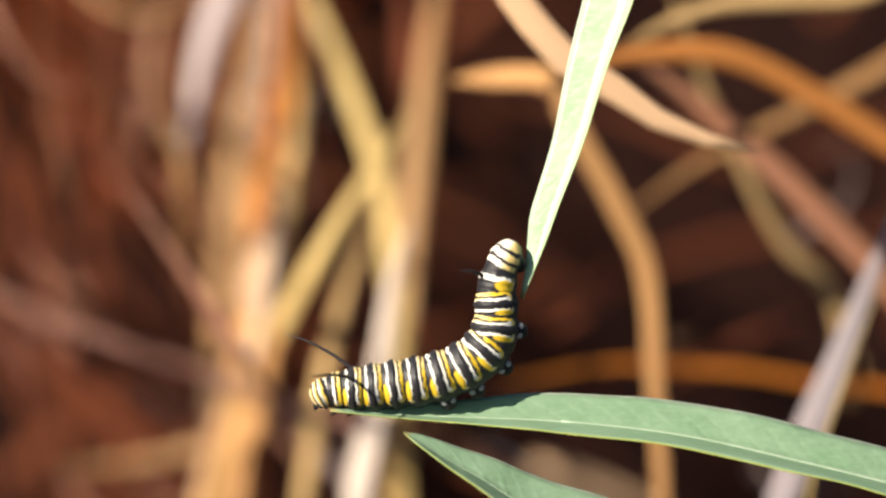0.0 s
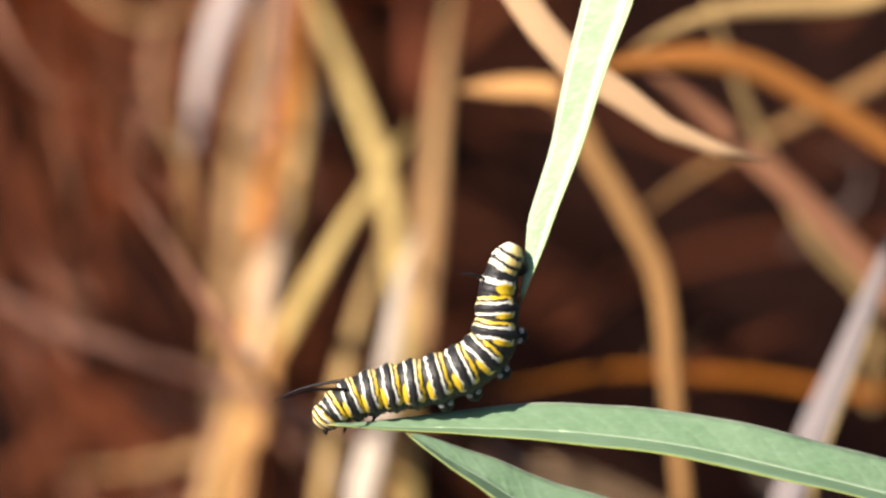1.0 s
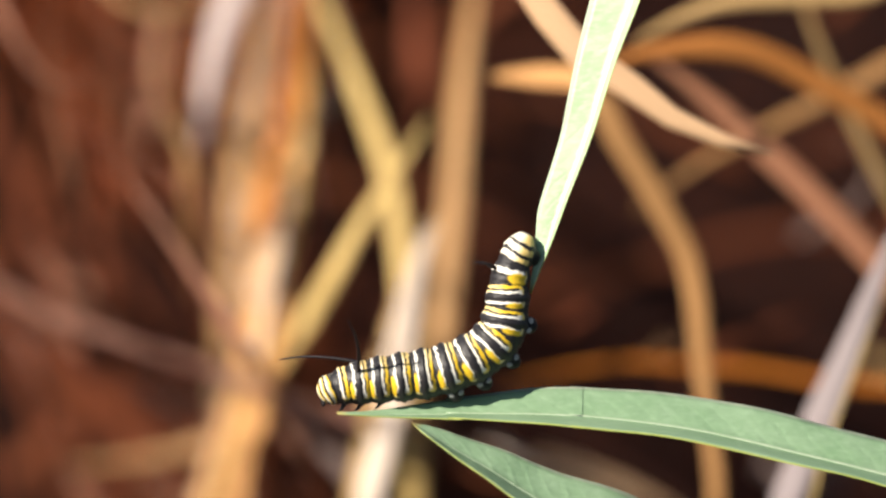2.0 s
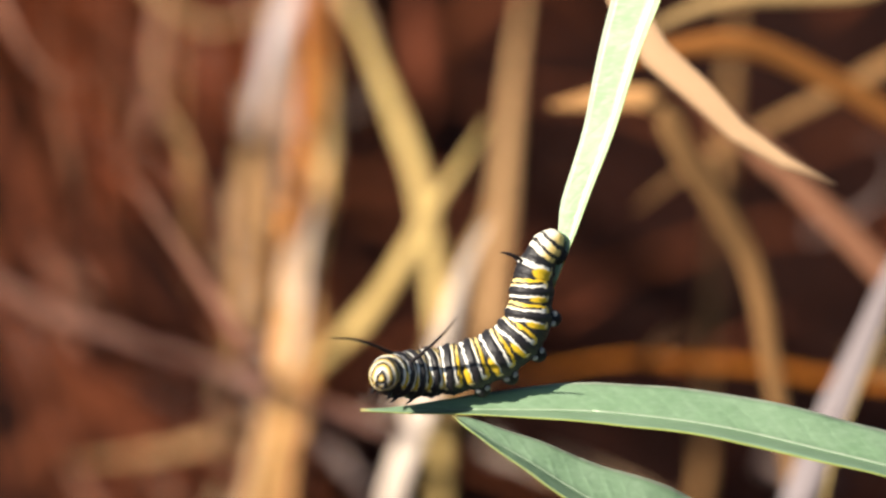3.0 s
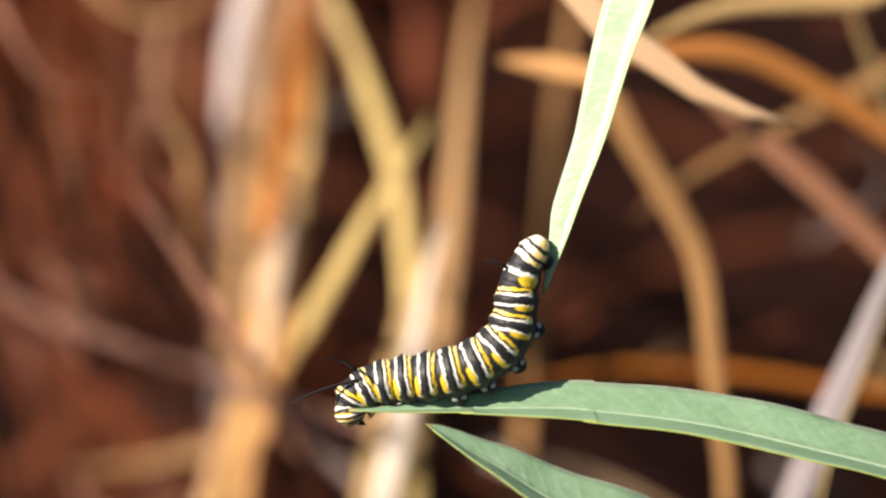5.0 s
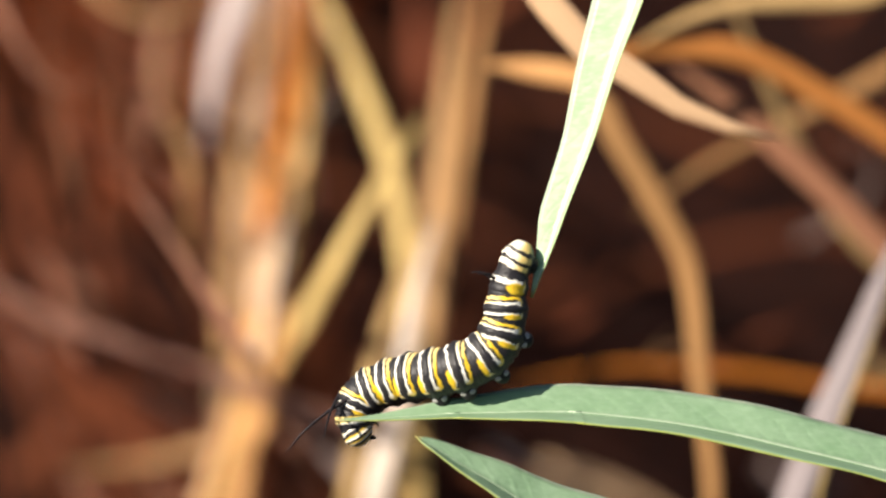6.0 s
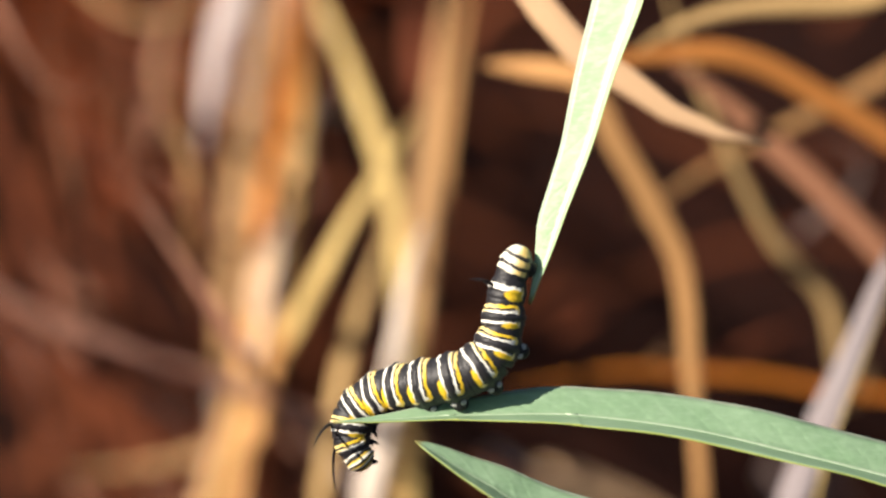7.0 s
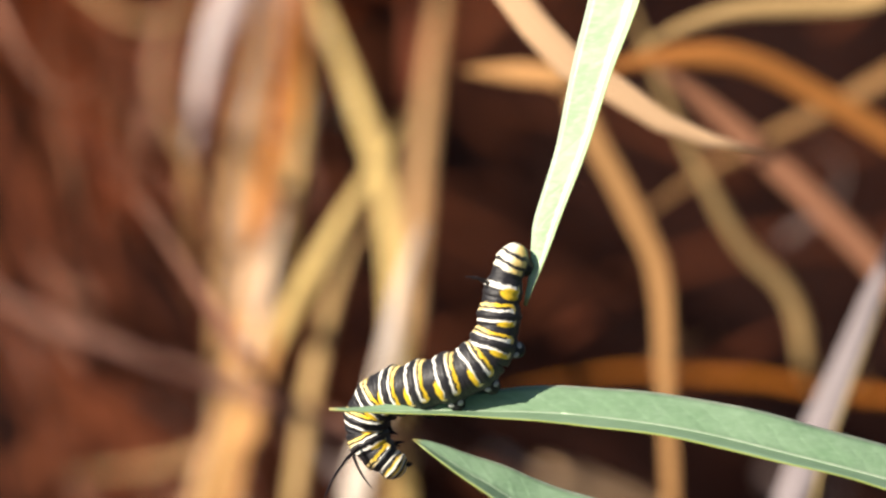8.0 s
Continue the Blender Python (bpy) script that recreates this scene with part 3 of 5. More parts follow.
dry_blade("golden", 0.0045, "golden dead blade crossing another", 
          [(-0.0632, 0.6842, 0), (-0.0215, 0.344, 0.2463), (-0.0175, 0.3481, 0.2523), (-0.0139, 0.3514, 0.2571), (-0.0103, 0.3544, 0.2616), (-0.0076, 0.3567, 0.265), (-0.0056, 0.3587, 0.268)], 
          [(0, 0, 0, 0), (0.5, 0.02, 0.04, -0.02), (1, 0.03, 0.08, -0.03), (1.5, 0.05, 0.12, -0.05), (2.8, 0.24, -0.72, 1.95), (3, 0.27, 0.52, 1.67), (3.3, 0.29, -0.38, 1.65), (3.5, 0.29, -0.96, 1.63), (4, 0.02, -0.1, 0.89), (4.5, -0.02, -0.17, 0.8), (5.8, 0.16, -1.1, 1.2), (6, 0.18, -1.24, 1.26), (6.5, 0.15, -1.29, 1.16), (7, 0.12, -1.33, 1.06), (7.5, 0.07, -0.96, 0.63), (8, 0.02, -0.6, 0.2)])
dry_blade("pale", 0.0045, "pinkish straw-coloured upright dead blade", 
          [(-0.0251, 0.3276, 0), (-0.0135, 0.3176, 0.2201), (-0.0118, 0.322, 0.2277), (-0.0102, 0.3264, 0.2353), (-0.0089, 0.3308, 0.2429), (-0.0081, 0.3343, 0.249), (-0.0067, 0.3374, 0.2543), (-0.0049, 0.3398, 0.2585)], 
          [(0, 0, 0, 0), (0.5, -0.1, 0.03, -1.36), (1, -0.21, 0.06, -2.75), (1.5, -0.33, 0.09, -4.15), (2.8, -1.37, 1.5, -9.09), (3, -1.99, 1.52, -14.4), (3.3, -1.08, 1.23, -8.39), (3.5, -0.52, 0.98, -4.15), (4, -0.55, 0.97, -2.98), (4.5, -0.58, 0.97, -1.68), (5.8, -0.79, 0.63, -2.6), (6, -0.82, 0.58, -2.73), (6.5, -0.71, 0.39, -2.02), (7, -0.6, 0.2, -1.22), (7.5, -0.78, 0.01, -3.78), (8, -0.95, -0.19, -6.39)])
dry_blade("pale", 0.0051, "whitish dead blade with a bleached tip", 
          [(-0.0259, 0.6646, 0), (-0.0093, 0.3223, 0.2442), (-0.0086, 0.3244, 0.2479), (-0.0077, 0.3274, 0.2531), (-0.0065, 0.3304, 0.2583), (-0.0048, 0.3328, 0.2624)], 
          [(0, 0, 0, 0), (0.5, -0.04, 0.68, -0.46), (1, -0.08, 1.37, -0.93), (1.5, -0.14, 2.07, -1.41), (2.8, -0.57, 5.86, -3.08), (3, -0.96, 8.51, -4.91), (3.3, -0.46, 5.24, -2.84), (3.5, -0.2, 2.94, -1.41), (4, -0.19, 2.37, -1.01), (4.5, -0.18, 1.75, -0.57), (5.8, -0.25, 1.87, -0.88), (6, -0.26, 1.89, -0.93), (6.5, -0.22, 1.37, -0.69), (7, -0.18, 0.8, -0.42), (7.5, -0.26, 1.86, -1.29), (8, -0.36, 2.94, -2.18)])
dry_blade("olive", 0.0029, "olive golden upright dead blade", 
          [(-0.0321, 0.3521, 0), (-0.0235, 0.3421, 0.2025), (-0.0221, 0.3468, 0.2106), (-0.0207, 0.3515, 0.2188), (-0.0188, 0.3557, 0.2262), (-0.0164, 0.36, 0.2335), (-0.0136, 0.3638, 0.2401), (-0.011, 0.3671, 0.2458)], 
          [(0, 0, 0, 0), (0.5, -0.03, 0.19, 0.01), (1, -0.28, 0.64, 0.04), (1.5, -0.16, 1.46, 0.03), (2.8, -0.34, 3.74, 0.09), (3, -0.44, 4.1, 0.12), (3.3, -0.31, 3.33, 0.08), (3.5, -0.22, 2.81, 0.05), (4, -0.32, 2.76, 0.07), (4.5, -0.42, 2.71, 0.09), (5.8, -0.28, 1.97, 0.06), (6, -0.26, 1.86, 0.05), (6.5, -0.41, 1.26, 0.07), (7, -0.36, 0.47, 0.05), (7.5, -0.3, -0.32, 0.04), (8, -0.4, -0.77, 0.04)])
dry_blade("ochre", 0.0032, "ochre-brown upright dead blade swinging in the wind", 
          [(-0.014, 0.4009, 0), (-0.0101, 0.3909, 0.1671), (-0.0091, 0.399, 0.1811), (-0.0074, 0.4071, 0.1951), (-0.0058, 0.4152, 0.2092), (-0.0042, 0.4233, 0.2232), (-0.0029, 0.4314, 0.2372), (-0.001, 0.4395, 0.2512), (0.0006, 0.4444, 0.2596)], 
          [(0, 0, 0, 0), (0.5, -0.22, -0.13, -1.59), (1, -0.6, 0.01, -2.73), (1.5, -0.4, 0.39, -3.88), (2.8, 4.64, 13.89, 28.7), (3, 6.92, 18.89, 36.09), (3.3, 3.14, 11.37, 21.74), (3.5, 1.3, 5.37, 9.74), (4, 0.96, 6.81, 14.12), (4.5, 1.54, 8.56, 18.88), (5.8, -0.8, 2.04, -5.67), (6, -0.55, 0.94, -5.39), (6.5, -0.92, 0.46, -5.4), (7, -0.85, 0.2, -4.12), (7.5, -0.85, -0.15, -3.11), (8, -0.86, -0.49, -2.1)], face=(-0.6, -0.9, 0.65))
dry_blade("tan", 0.0045, "tan slender upright dead blade", 
          [(-0.0156, 0.6909, 0), (-0.0084, 0.3976, 0.1986), (-0.007, 0.405, 0.2114), (-0.0056, 0.4124, 0.2242), (-0.0044, 0.4198, 0.2371), (-0.0034, 0.4251, 0.2462), (-0.002, 0.4303, 0.2554), (-0.001, 0.4335, 0.2609)], 
          [(0, 0, 0, 0), (0.5, -0.02, 0.14, 0.15), (1, -0.03, 0.28, 0.31), (1.5, -0.05, 0.42, 0.46), (2.8, 0.12, 1.56, 1.66), (3, 0.16, 1.7, 1.81), (3.3, 0.18, 1.16, 1.23), (3.5, 0.2, 0.81, 0.85), (4, 0.06, 0.79, 0.84), (4.5, -0.09, 0.76, 0.84), (5.8, -0.04, 0.43, 0.47), (6, -0.03, 0.38, 0.41), (6.5, -0.1, 0.24, 0.28), (7, -0.16, 0.11, 0.14), (7.5, -0.19, 0.03, 0.06), (8, -0.21, -0.05, -0.03)])
dry_blade("ash", 0.0056, "whitish dead blade folded over and hanging", 
          [(-0.052, 0.497, 0), (-0.058, 0.636, 0.052), (-0.048, 0.633, 0.146), (-0.045, 0.583, 0.22), (-0.0411, 0.4528, 0.2525), (-0.0435, 0.4467, 0.2468), (-0.0459, 0.4406, 0.2412), (-0.0475, 0.4347, 0.2356), (-0.0485, 0.4292, 0.2305), (-0.0492, 0.4246, 0.2262)], 
          [(0, 0, 0, 0), (0.5, -0, -0.04, 0.13), (1, -0, -0.07, 0.26), (1.5, -0, -0.11, 0.39), (2.8, 0.28, 2.09, 1.87), (3, 0.05, 2.92, -0.14), (3.3, 0.25, 1.72, 0.34), (3.5, 0.36, 0.9, 0.71), (4, -0.07, 1.14, 1.87), (4.5, -0.27, 0.47, 3.92), (5.8, -0.08, -0.01, 2.26), (6, -0.05, -0.08, 2.01), (6.5, -0.09, -0.3, 2.5), (7, -0.14, -0.52, 2.97), (7.5, -0.13, -0.47, 2.07), (8, -0.11, -0.42, 1.18)], tip=0.06)
dry_blade("tan", 0.0041, "tan upright dead blade", 
          [(-0.0761, 0.7188, 0), (-0.0467, 0.441, 0.1739), (-0.0458, 0.4481, 0.186), (-0.0447, 0.4557, 0.1992), (-0.0435, 0.4627, 0.2114), (-0.0416, 0.4679, 0.2205), (-0.0396, 0.4726, 0.2286), (-0.0381, 0.4785, 0.2387)], 
          [(0, 0, 0, 0), (0.5, -0, 0.01, 0.01), (1, -0, 0.01, 0.01), (1.5, -0.01, 0.02, 0.02), (2.8, 0.05, 0.29, 0.33), (3, 0.03, 0.37, 0.44), (3.3, 0.03, 0.26, 0.3), (3.5, 0.04, 0.18, 0.21), (4, 0.02, 0.17, 0.2), (4.5, 0, 0.16, 0.2), (5.8, 0.01, 0.08, 0.1), (6, 0.01, 0.07, 0.08), (6.5, -0, 0.04, 0.06), (7, -0.02, 0.02, 0.03), (7.5, -0.03, -0.01, -0), (8, -0.04, -0.04, -0.03)])
dry_blade("ochre", 0.0026, "ochre-brown upright dead blade", 
          [(-0.0686, 0.7408, 0), (-0.0396, 0.4274, 0.1904), (-0.039, 0.4353, 0.204), (-0.0382, 0.4438, 0.2186), (-0.0371, 0.4511, 0.2313), (-0.0353, 0.4589, 0.2449)], 
          [(0, 0, 0, 0), (0.5, -0, 0, 0.01), (1, -0, 0.01, 0.01), (1.5, -0.01, 0.01, 0.02), (2.8, 0.05, 0.26, 0.33), (3, 0.03, 0.33, 0.44), (3.3, 0.03, 0.23, 0.31), (3.5, 0.03, 0.17, 0.22), (4, 0.02, 0.16, 0.21), (4.5, 0, 0.15, 0.21), (5.8, 0.01, 0.08, 0.11), (6, 0.01, 0.07, 0.09), (6.5, -0, 0.05, 0.06), (7, -0.01, 0.02, 0.04), (7.5, -0.02, 0, 0.01), (8, -0.03, -0.02, -0.01)])
dry_blade("pale", 0.0032, "bleached end of a dead blade standing up", 
          [(-0.0817, 0.892, 0), (-0.0377, 0.4114, 0.2425), (-0.0366, 0.4139, 0.247), (-0.0356, 0.4163, 0.251)], 
          [(0, 0, 0, 0), (0.5, -0, 0, 0), (1, -0, 0, 0), (1.5, -0, 0, 0), (2.8, 0.03, 0.14, 0.25), (3, 0.02, 0.16, 0.3), (3.3, 0.02, 0.12, 0.21), (3.5, 0.02, 0.08, 0.15), (4, 0.01, 0.07, 0.14), (4.5, 0, 0.06, 0.12), (5.8, 0.01, 0.03, 0.06), (6, 0.01, 0.03, 0.05), (6.5, -0, 0.02, 0.04), (7, -0.01, 0.01, 0.02), (7.5, -0.01, -0, 0.01), (8, -0.02, -0.01, -0.01)], tip=0.5)
dry_blade("straw", 0.0055, "pale straw dead blade hanging from above", 
          [(-0.06, 0.52, 0), (-0.066, 0.66, 0.06), (-0.05, 0.66, 0.16), (-0.046, 0.6, 0.245), (-0.0332, 0.4802, 0.2418), (-0.0285, 0.4761, 0.2347), (-0.0244, 0.4726, 0.2286), (-0.0218, 0.4696, 0.2233)], 
          [(0, 0, 0, 0), (0.5, 0.01, 0.06, 0.01), (1, 0.03, 0.12, 0.01), (1.5, 0.04, 0.18, 0.02), (2.8, -0.26, 1.26, 0.38), (3, 0.09, 1.71, 0.32), (3.3, -0.03, 1.3, 0.28), (3.5, -0.11, 1.02, 0.26), (4, -0.15, 0.89, 0.25), (4.5, -0.18, 0.76, 0.23), (5.8, -0.13, 0.34, 0.12), (6, -0.12, 0.28, 0.11), (6.5, -0.14, 0.19, 0.09), (7, -0.15, 0.1, 0.08), (7.5, -0.16, 0.01, 0.06), (8, -0.17, -0.08, 0.05)], tip=0.06)
dry_blade("pink", 0.0015, "thin pinkish dead blade lying across the others", 
          [(-0.0243, 0.6704, 0), (-0.0116, 0.3204, 0.2349), (-0.0194, 0.3213, 0.2364), (-0.0272, 0.3226, 0.2388), (-0.0333, 0.3238, 0.2408), (-0.0402, 0.3252, 0.2432)], rib=False, tip=0.3)
dry_blade("pink", 0.0013, "thin pinkish bit of dead blade", 
          [(-0.094, 0.7075, 0), (-0.0432, 0.3252, 0.2432), (-0.0475, 0.326, 0.2447), (-0.0523, 0.3271, 0.2465)], rib=False, tip=0.3)
dry_blade("pinkish", 0.0020, "dull pinkish dead blade lying across the others", 
          [(-0.0186, 0.6607, 0), (-0.0103, 0.3647, 0.2016), (-0.0183, 0.3673, 0.2031), (-0.0253, 0.3695, 0.2044), (-0.0354, 0.3728, 0.2066), (-0.0456, 0.376, 0.2085), (-0.0558, 0.3794, 0.2107), (-0.0641, 0.382, 0.2123), (-0.0714, 0.3845, 0.2141), (-0.0787, 0.3877, 0.2169), (-0.0861, 0.3909, 0.2197)])
dry_blade("pink", 0.0028, "pinkish dead blade leaning to the soil", 
          [(-0.0656, 0.7047, 0), (-0.0294, 0.3164, 0.248), (-0.032, 0.3183, 0.2513), (-0.0353, 0.3208, 0.2556), (-0.0396, 0.324, 0.2611), (-0.0438, 0.3269, 0.2662), (-0.0482, 0.3297, 0.271)], tip=0.08)
dry_blade("mauve", 0.0041, "dull brown dead blade leaning to the soil", 
          [(-0.1078, 0.7963, 0), (-0.0636, 0.4545, 0.1972), (-0.0695, 0.4586, 0.2043), (-0.0777, 0.4621, 0.2104), (-0.0858, 0.4647, 0.2149)])
dry_blade("pink", 0.0028, "pinkish curled bit of dead blade", 
          [(-0.1881, 0.9718, 0), (-0.0723, 0.3736, 0.277), (-0.0697, 0.371, 0.2726), (-0.0666, 0.3689, 0.269), (-0.0626, 0.3678, 0.267), (-0.0589, 0.3685, 0.2682), (-0.0571, 0.37, 0.2708)])
dry_blade("pink", 0.0073, "dull pink dead blade end", 
          [(-0.1171, 0.892, 0), (-0.0646, 0.4918, 0.2019), (-0.0642, 0.4962, 0.2094), (-0.0633, 0.5011, 0.218), (-0.0621, 0.5067, 0.2276)])
dry_blade("tan", 0.0037, "tan dead blade arching over the litter", 
          [(-0.1913, 1.0971, 0), (-0.0769, 0.4617, 0.2498), (-0.0713, 0.4589, 0.2449), (-0.0657, 0.4568, 0.2412), (-0.0601, 0.456, 0.2398), (-0.0544, 0.4566, 0.2408), (-0.0494, 0.4583, 0.2437), (-0.0449, 0.4606, 0.2478)], 
          [(0, 0, 0, 0), (0.5, -0, 0, 0), (1, -0, 0, 0.01), (1.5, -0, 0, 0.01), (2.8, -0.02, 0.34, 0.92), (3, 0.26, 0.51, 1), (3.3, 0.21, 0.32, 0.55), (3.5, 0.18, 0.19, 0.26), (4, 0.1, 0.13, 0.19), (4.5, 0.03, 0.06, 0.12), (5.8, 0.02, 0.03, 0.04), (6, 0.02, 0.02, 0.03), (6.5, 0.02, 0.01, 0.02), (7, 0.01, 0.01, 0.01), (7.5, 0.01, 0, -0), (8, -0, -0, -0.01)])
dry_blade("pink", 0.0053, "pinkish dead blade end", 
          [(-0.1304, 0.7484, 0), (-0.0747, 0.4286, 0.1923), (-0.0786, 0.4305, 0.1957), (-0.082, 0.4331, 0.2001)])
dry_blade("pink", 0.0053, "pinkish dead blade leaning over", 
          [(-0.1289, 0.7224, 0), (-0.0758, 0.4246, 0.1855), (-0.0814, 0.4266, 0.1889), (-0.0865, 0.428, 0.1913), (-0.0927, 0.4291, 0.1933)])
dry_blade("brown", 0.0057, "dull brown dead blade across the litter", 
          [(-0.0854, 0.6457, 0), (-0.0653, 0.494, 0.1057), (-0.0788, 0.4988, 0.1139), (-0.091, 0.5035, 0.1221), (-0.1031, 0.5072, 0.1285), (-0.1125, 0.5096, 0.1326)])
dry_blade("tan", 0.0033, "thin tan dead blade lying low", 
          [(-0.0738, 0.655, 0), (-0.0484, 0.4299, 0.1547), (-0.0578, 0.4289, 0.1528), (-0.0683, 0.4281, 0.1514), (-0.0788, 0.4276, 0.1506)])
dry_blade("pink", 0.0029, "pinkish thin dead blade bent over", 
          [(-0.0519, 0.4166, 0), (-0.0702, 0.4066, 0.1543), (-0.0741, 0.4095, 0.1592), (-0.0769, 0.412, 0.1636)])
dry_blade("pink", 0.0029, "pinkish thin dead blade end", 
          [(-0.0387, 0.4172, 0), (-0.0544, 0.4072, 0.1553), (-0.0578, 0.4092, 0.1587), (-0.0617, 0.41, 0.1602)])
dry_blade("pink", 0.0032, "pinkish thin dead blade leaning over", 
          [(-0.044, 0.6473, 0), (-0.0258, 0.379, 0.1865), (-0.0294, 0.3814, 0.1905), (-0.0327, 0.3844, 0.1957)])
dry_blade("pink", 0.0020, "pinkish thin dead blade sticking up", 
          [(-0.0736, 0.6759, 0), (-0.0436, 0.4004, 0.1834), (-0.0456, 0.3985, 0.1802), (-0.0474, 0.3966, 0.1769)])
dry_blade("grey", 0.0032, "greyish thin dead blade leaning over", 
          [(0.0125, 0.3938, 0), (-0.0152, 0.3838, 0.1748), (-0.0205, 0.3873, 0.1808), (-0.0253, 0.3899, 0.1853)])
dry_blade("mauve", 0.0075, "reddish brown dead blade in the thicket", 
          [(-0.0097, 0.8773, 0), (-0.0068, 0.5565, 0.1739), (-0.0078, 0.5621, 0.1836), (-0.0086, 0.5677, 0.1933), (-0.0095, 0.5733, 0.2029)])
dry_blade("pink", 0.0014, "thin pinkish dead blade across the tuft", 
          [(-0.122, 0.7279, 0), (-0.057, 0.3404, 0.2396), (-0.0611, 0.3411, 0.2407), (-0.0651, 0.3422, 0.2427), (-0.0678, 0.3435, 0.245)], rib=False, tip=0.3)
dry_blade("pink", 0.0017, "thin pinkish dead blade bent in the tuft", 
          [(-0.1339, 0.76, 0), (-0.0606, 0.3442, 0.2462), (-0.0638, 0.3453, 0.2481), (-0.0665, 0.3469, 0.2509)], rib=False, tip=0.3)
dry_blade("tan", 0.0016, "thin tan dead blade hooked at its end", 
          [(-0.0928, 0.8133, 0), (-0.0444, 0.3865, 0.2395), (-0.0461, 0.3895, 0.2447), (-0.0494, 0.3922, 0.2494), (-0.0517, 0.3954, 0.2549), (-0.0511, 0.3989, 0.2609), (-0.0489, 0.4019, 0.2661), (-0.0459, 0.4049, 0.2712)], rib=False)
dry_blade("pinkish", 0.0013, "thin dull pinkish dead blade in the tuft", 
          [(-0.1134, 0.8308, 0), (-0.0516, 0.3782, 0.2451), (-0.056, 0.3804, 0.2489), (-0.0613, 0.3824, 0.2523), (-0.0671, 0.3838, 0.2548)], rib=False, tip=0.3)
dry_blade("rose", 0.0015, "thin brownish dead blade in the tuft", 
          [(-0.1345, 0.7963, 0), (-0.0672, 0.3953, 0.2347), (-0.0694, 0.3999, 0.2426), (-0.071, 0.4044, 0.2505), (-0.0717, 0.4095, 0.2593), (-0.0713, 0.4141, 0.2672)], rib=False)
dry_blade("rose", 0.0013, "thin brownish upright dead blade in the tuft", 
          [(-0.118, 0.8047, 0), (-0.0594, 0.4057, 0.2326), (-0.0608, 0.4103, 0.2407), (-0.0617, 0.415, 0.2488), (-0.0615, 0.4196, 0.2568), (-0.0606, 0.4238, 0.264)], rib=False)
dry_blade("ochre", 0.0012, "thin ochre dead blade standing in the tuft", 
          [(-0.0888, 0.7561, 0), (-0.0449, 0.3816, 0.2309), (-0.0461, 0.3865, 0.2395), (-0.0467, 0.3915, 0.2481), (-0.0467, 0.3964, 0.2567), (-0.0461, 0.4014, 0.2652), (-0.0451, 0.4053, 0.2721)], rib=False)
dry_blade("pale", 0.0010, "bleached thin dead blade end", 
          [(-0.0447, 0.9123, 0), (-0.019, 0.3865, 0.2594), (-0.0182, 0.3884, 0.2627), (-0.0188, 0.3903, 0.2661), (-0.0202, 0.3918, 0.2686)], 
          [(0, 0, 0, 0), (0.5, -0, 0.01, 0.01), (1, -0, 0.01, 0.03), (1.5, -0, 0.02, 0.04), (2.8, 0, 0.19, 0.38), (3, 0.09, 0.25, 0.48), (3.3, 0.05, 0.19, 0.36), (3.5, 0.02, 0.14, 0.28), (4, -0, 0.13, 0.25), (4.5, -0.02, 0.11, 0.23), (5.8, -0.02, 0.05, 0.1), (6, -0.01, 0.04, 0.08), (6.5, -0.02, 0.02, 0.05), (7, -0.03, 0.01, 0.03), (7.5, -0.03, -0, 0), (8, -0.04, -0.02, -0.03)], rib=False, tip=0.4)
dry_blade("tan", 0.0013, "thin tan dead blade low in the litter", 
          [(-0.0744, 0.6519, 0), (-0.0424, 0.3715, 0.1935), (-0.049, 0.3709, 0.1925), (-0.0556, 0.3696, 0.1902), (-0.0591, 0.3679, 0.1872)], rib=False, tip=0.3)
dry_blade("grey", 0.0016, "thin greyish dead blade leaning to the litter", 
          [(-0.0283, 0.6277, 0), (-0.0168, 0.3521, 0.1999), (-0.0217, 0.355, 0.2049), (-0.0255, 0.3577, 0.2095), (-0.0284, 0.3599, 0.2133)], rib=False)
dry_blade("pink", 0.0012, "thin pinkish upright dead blade by the litter", 
          [(-0.0837, 0.6277, 0), (-0.0479, 0.3593, 0.1924), (-0.0487, 0.3613, 0.1958), (-0.0509, 0.3633, 0.1992), (-0.0538, 0.3645, 0.2014)], rib=False, tip=0.3)


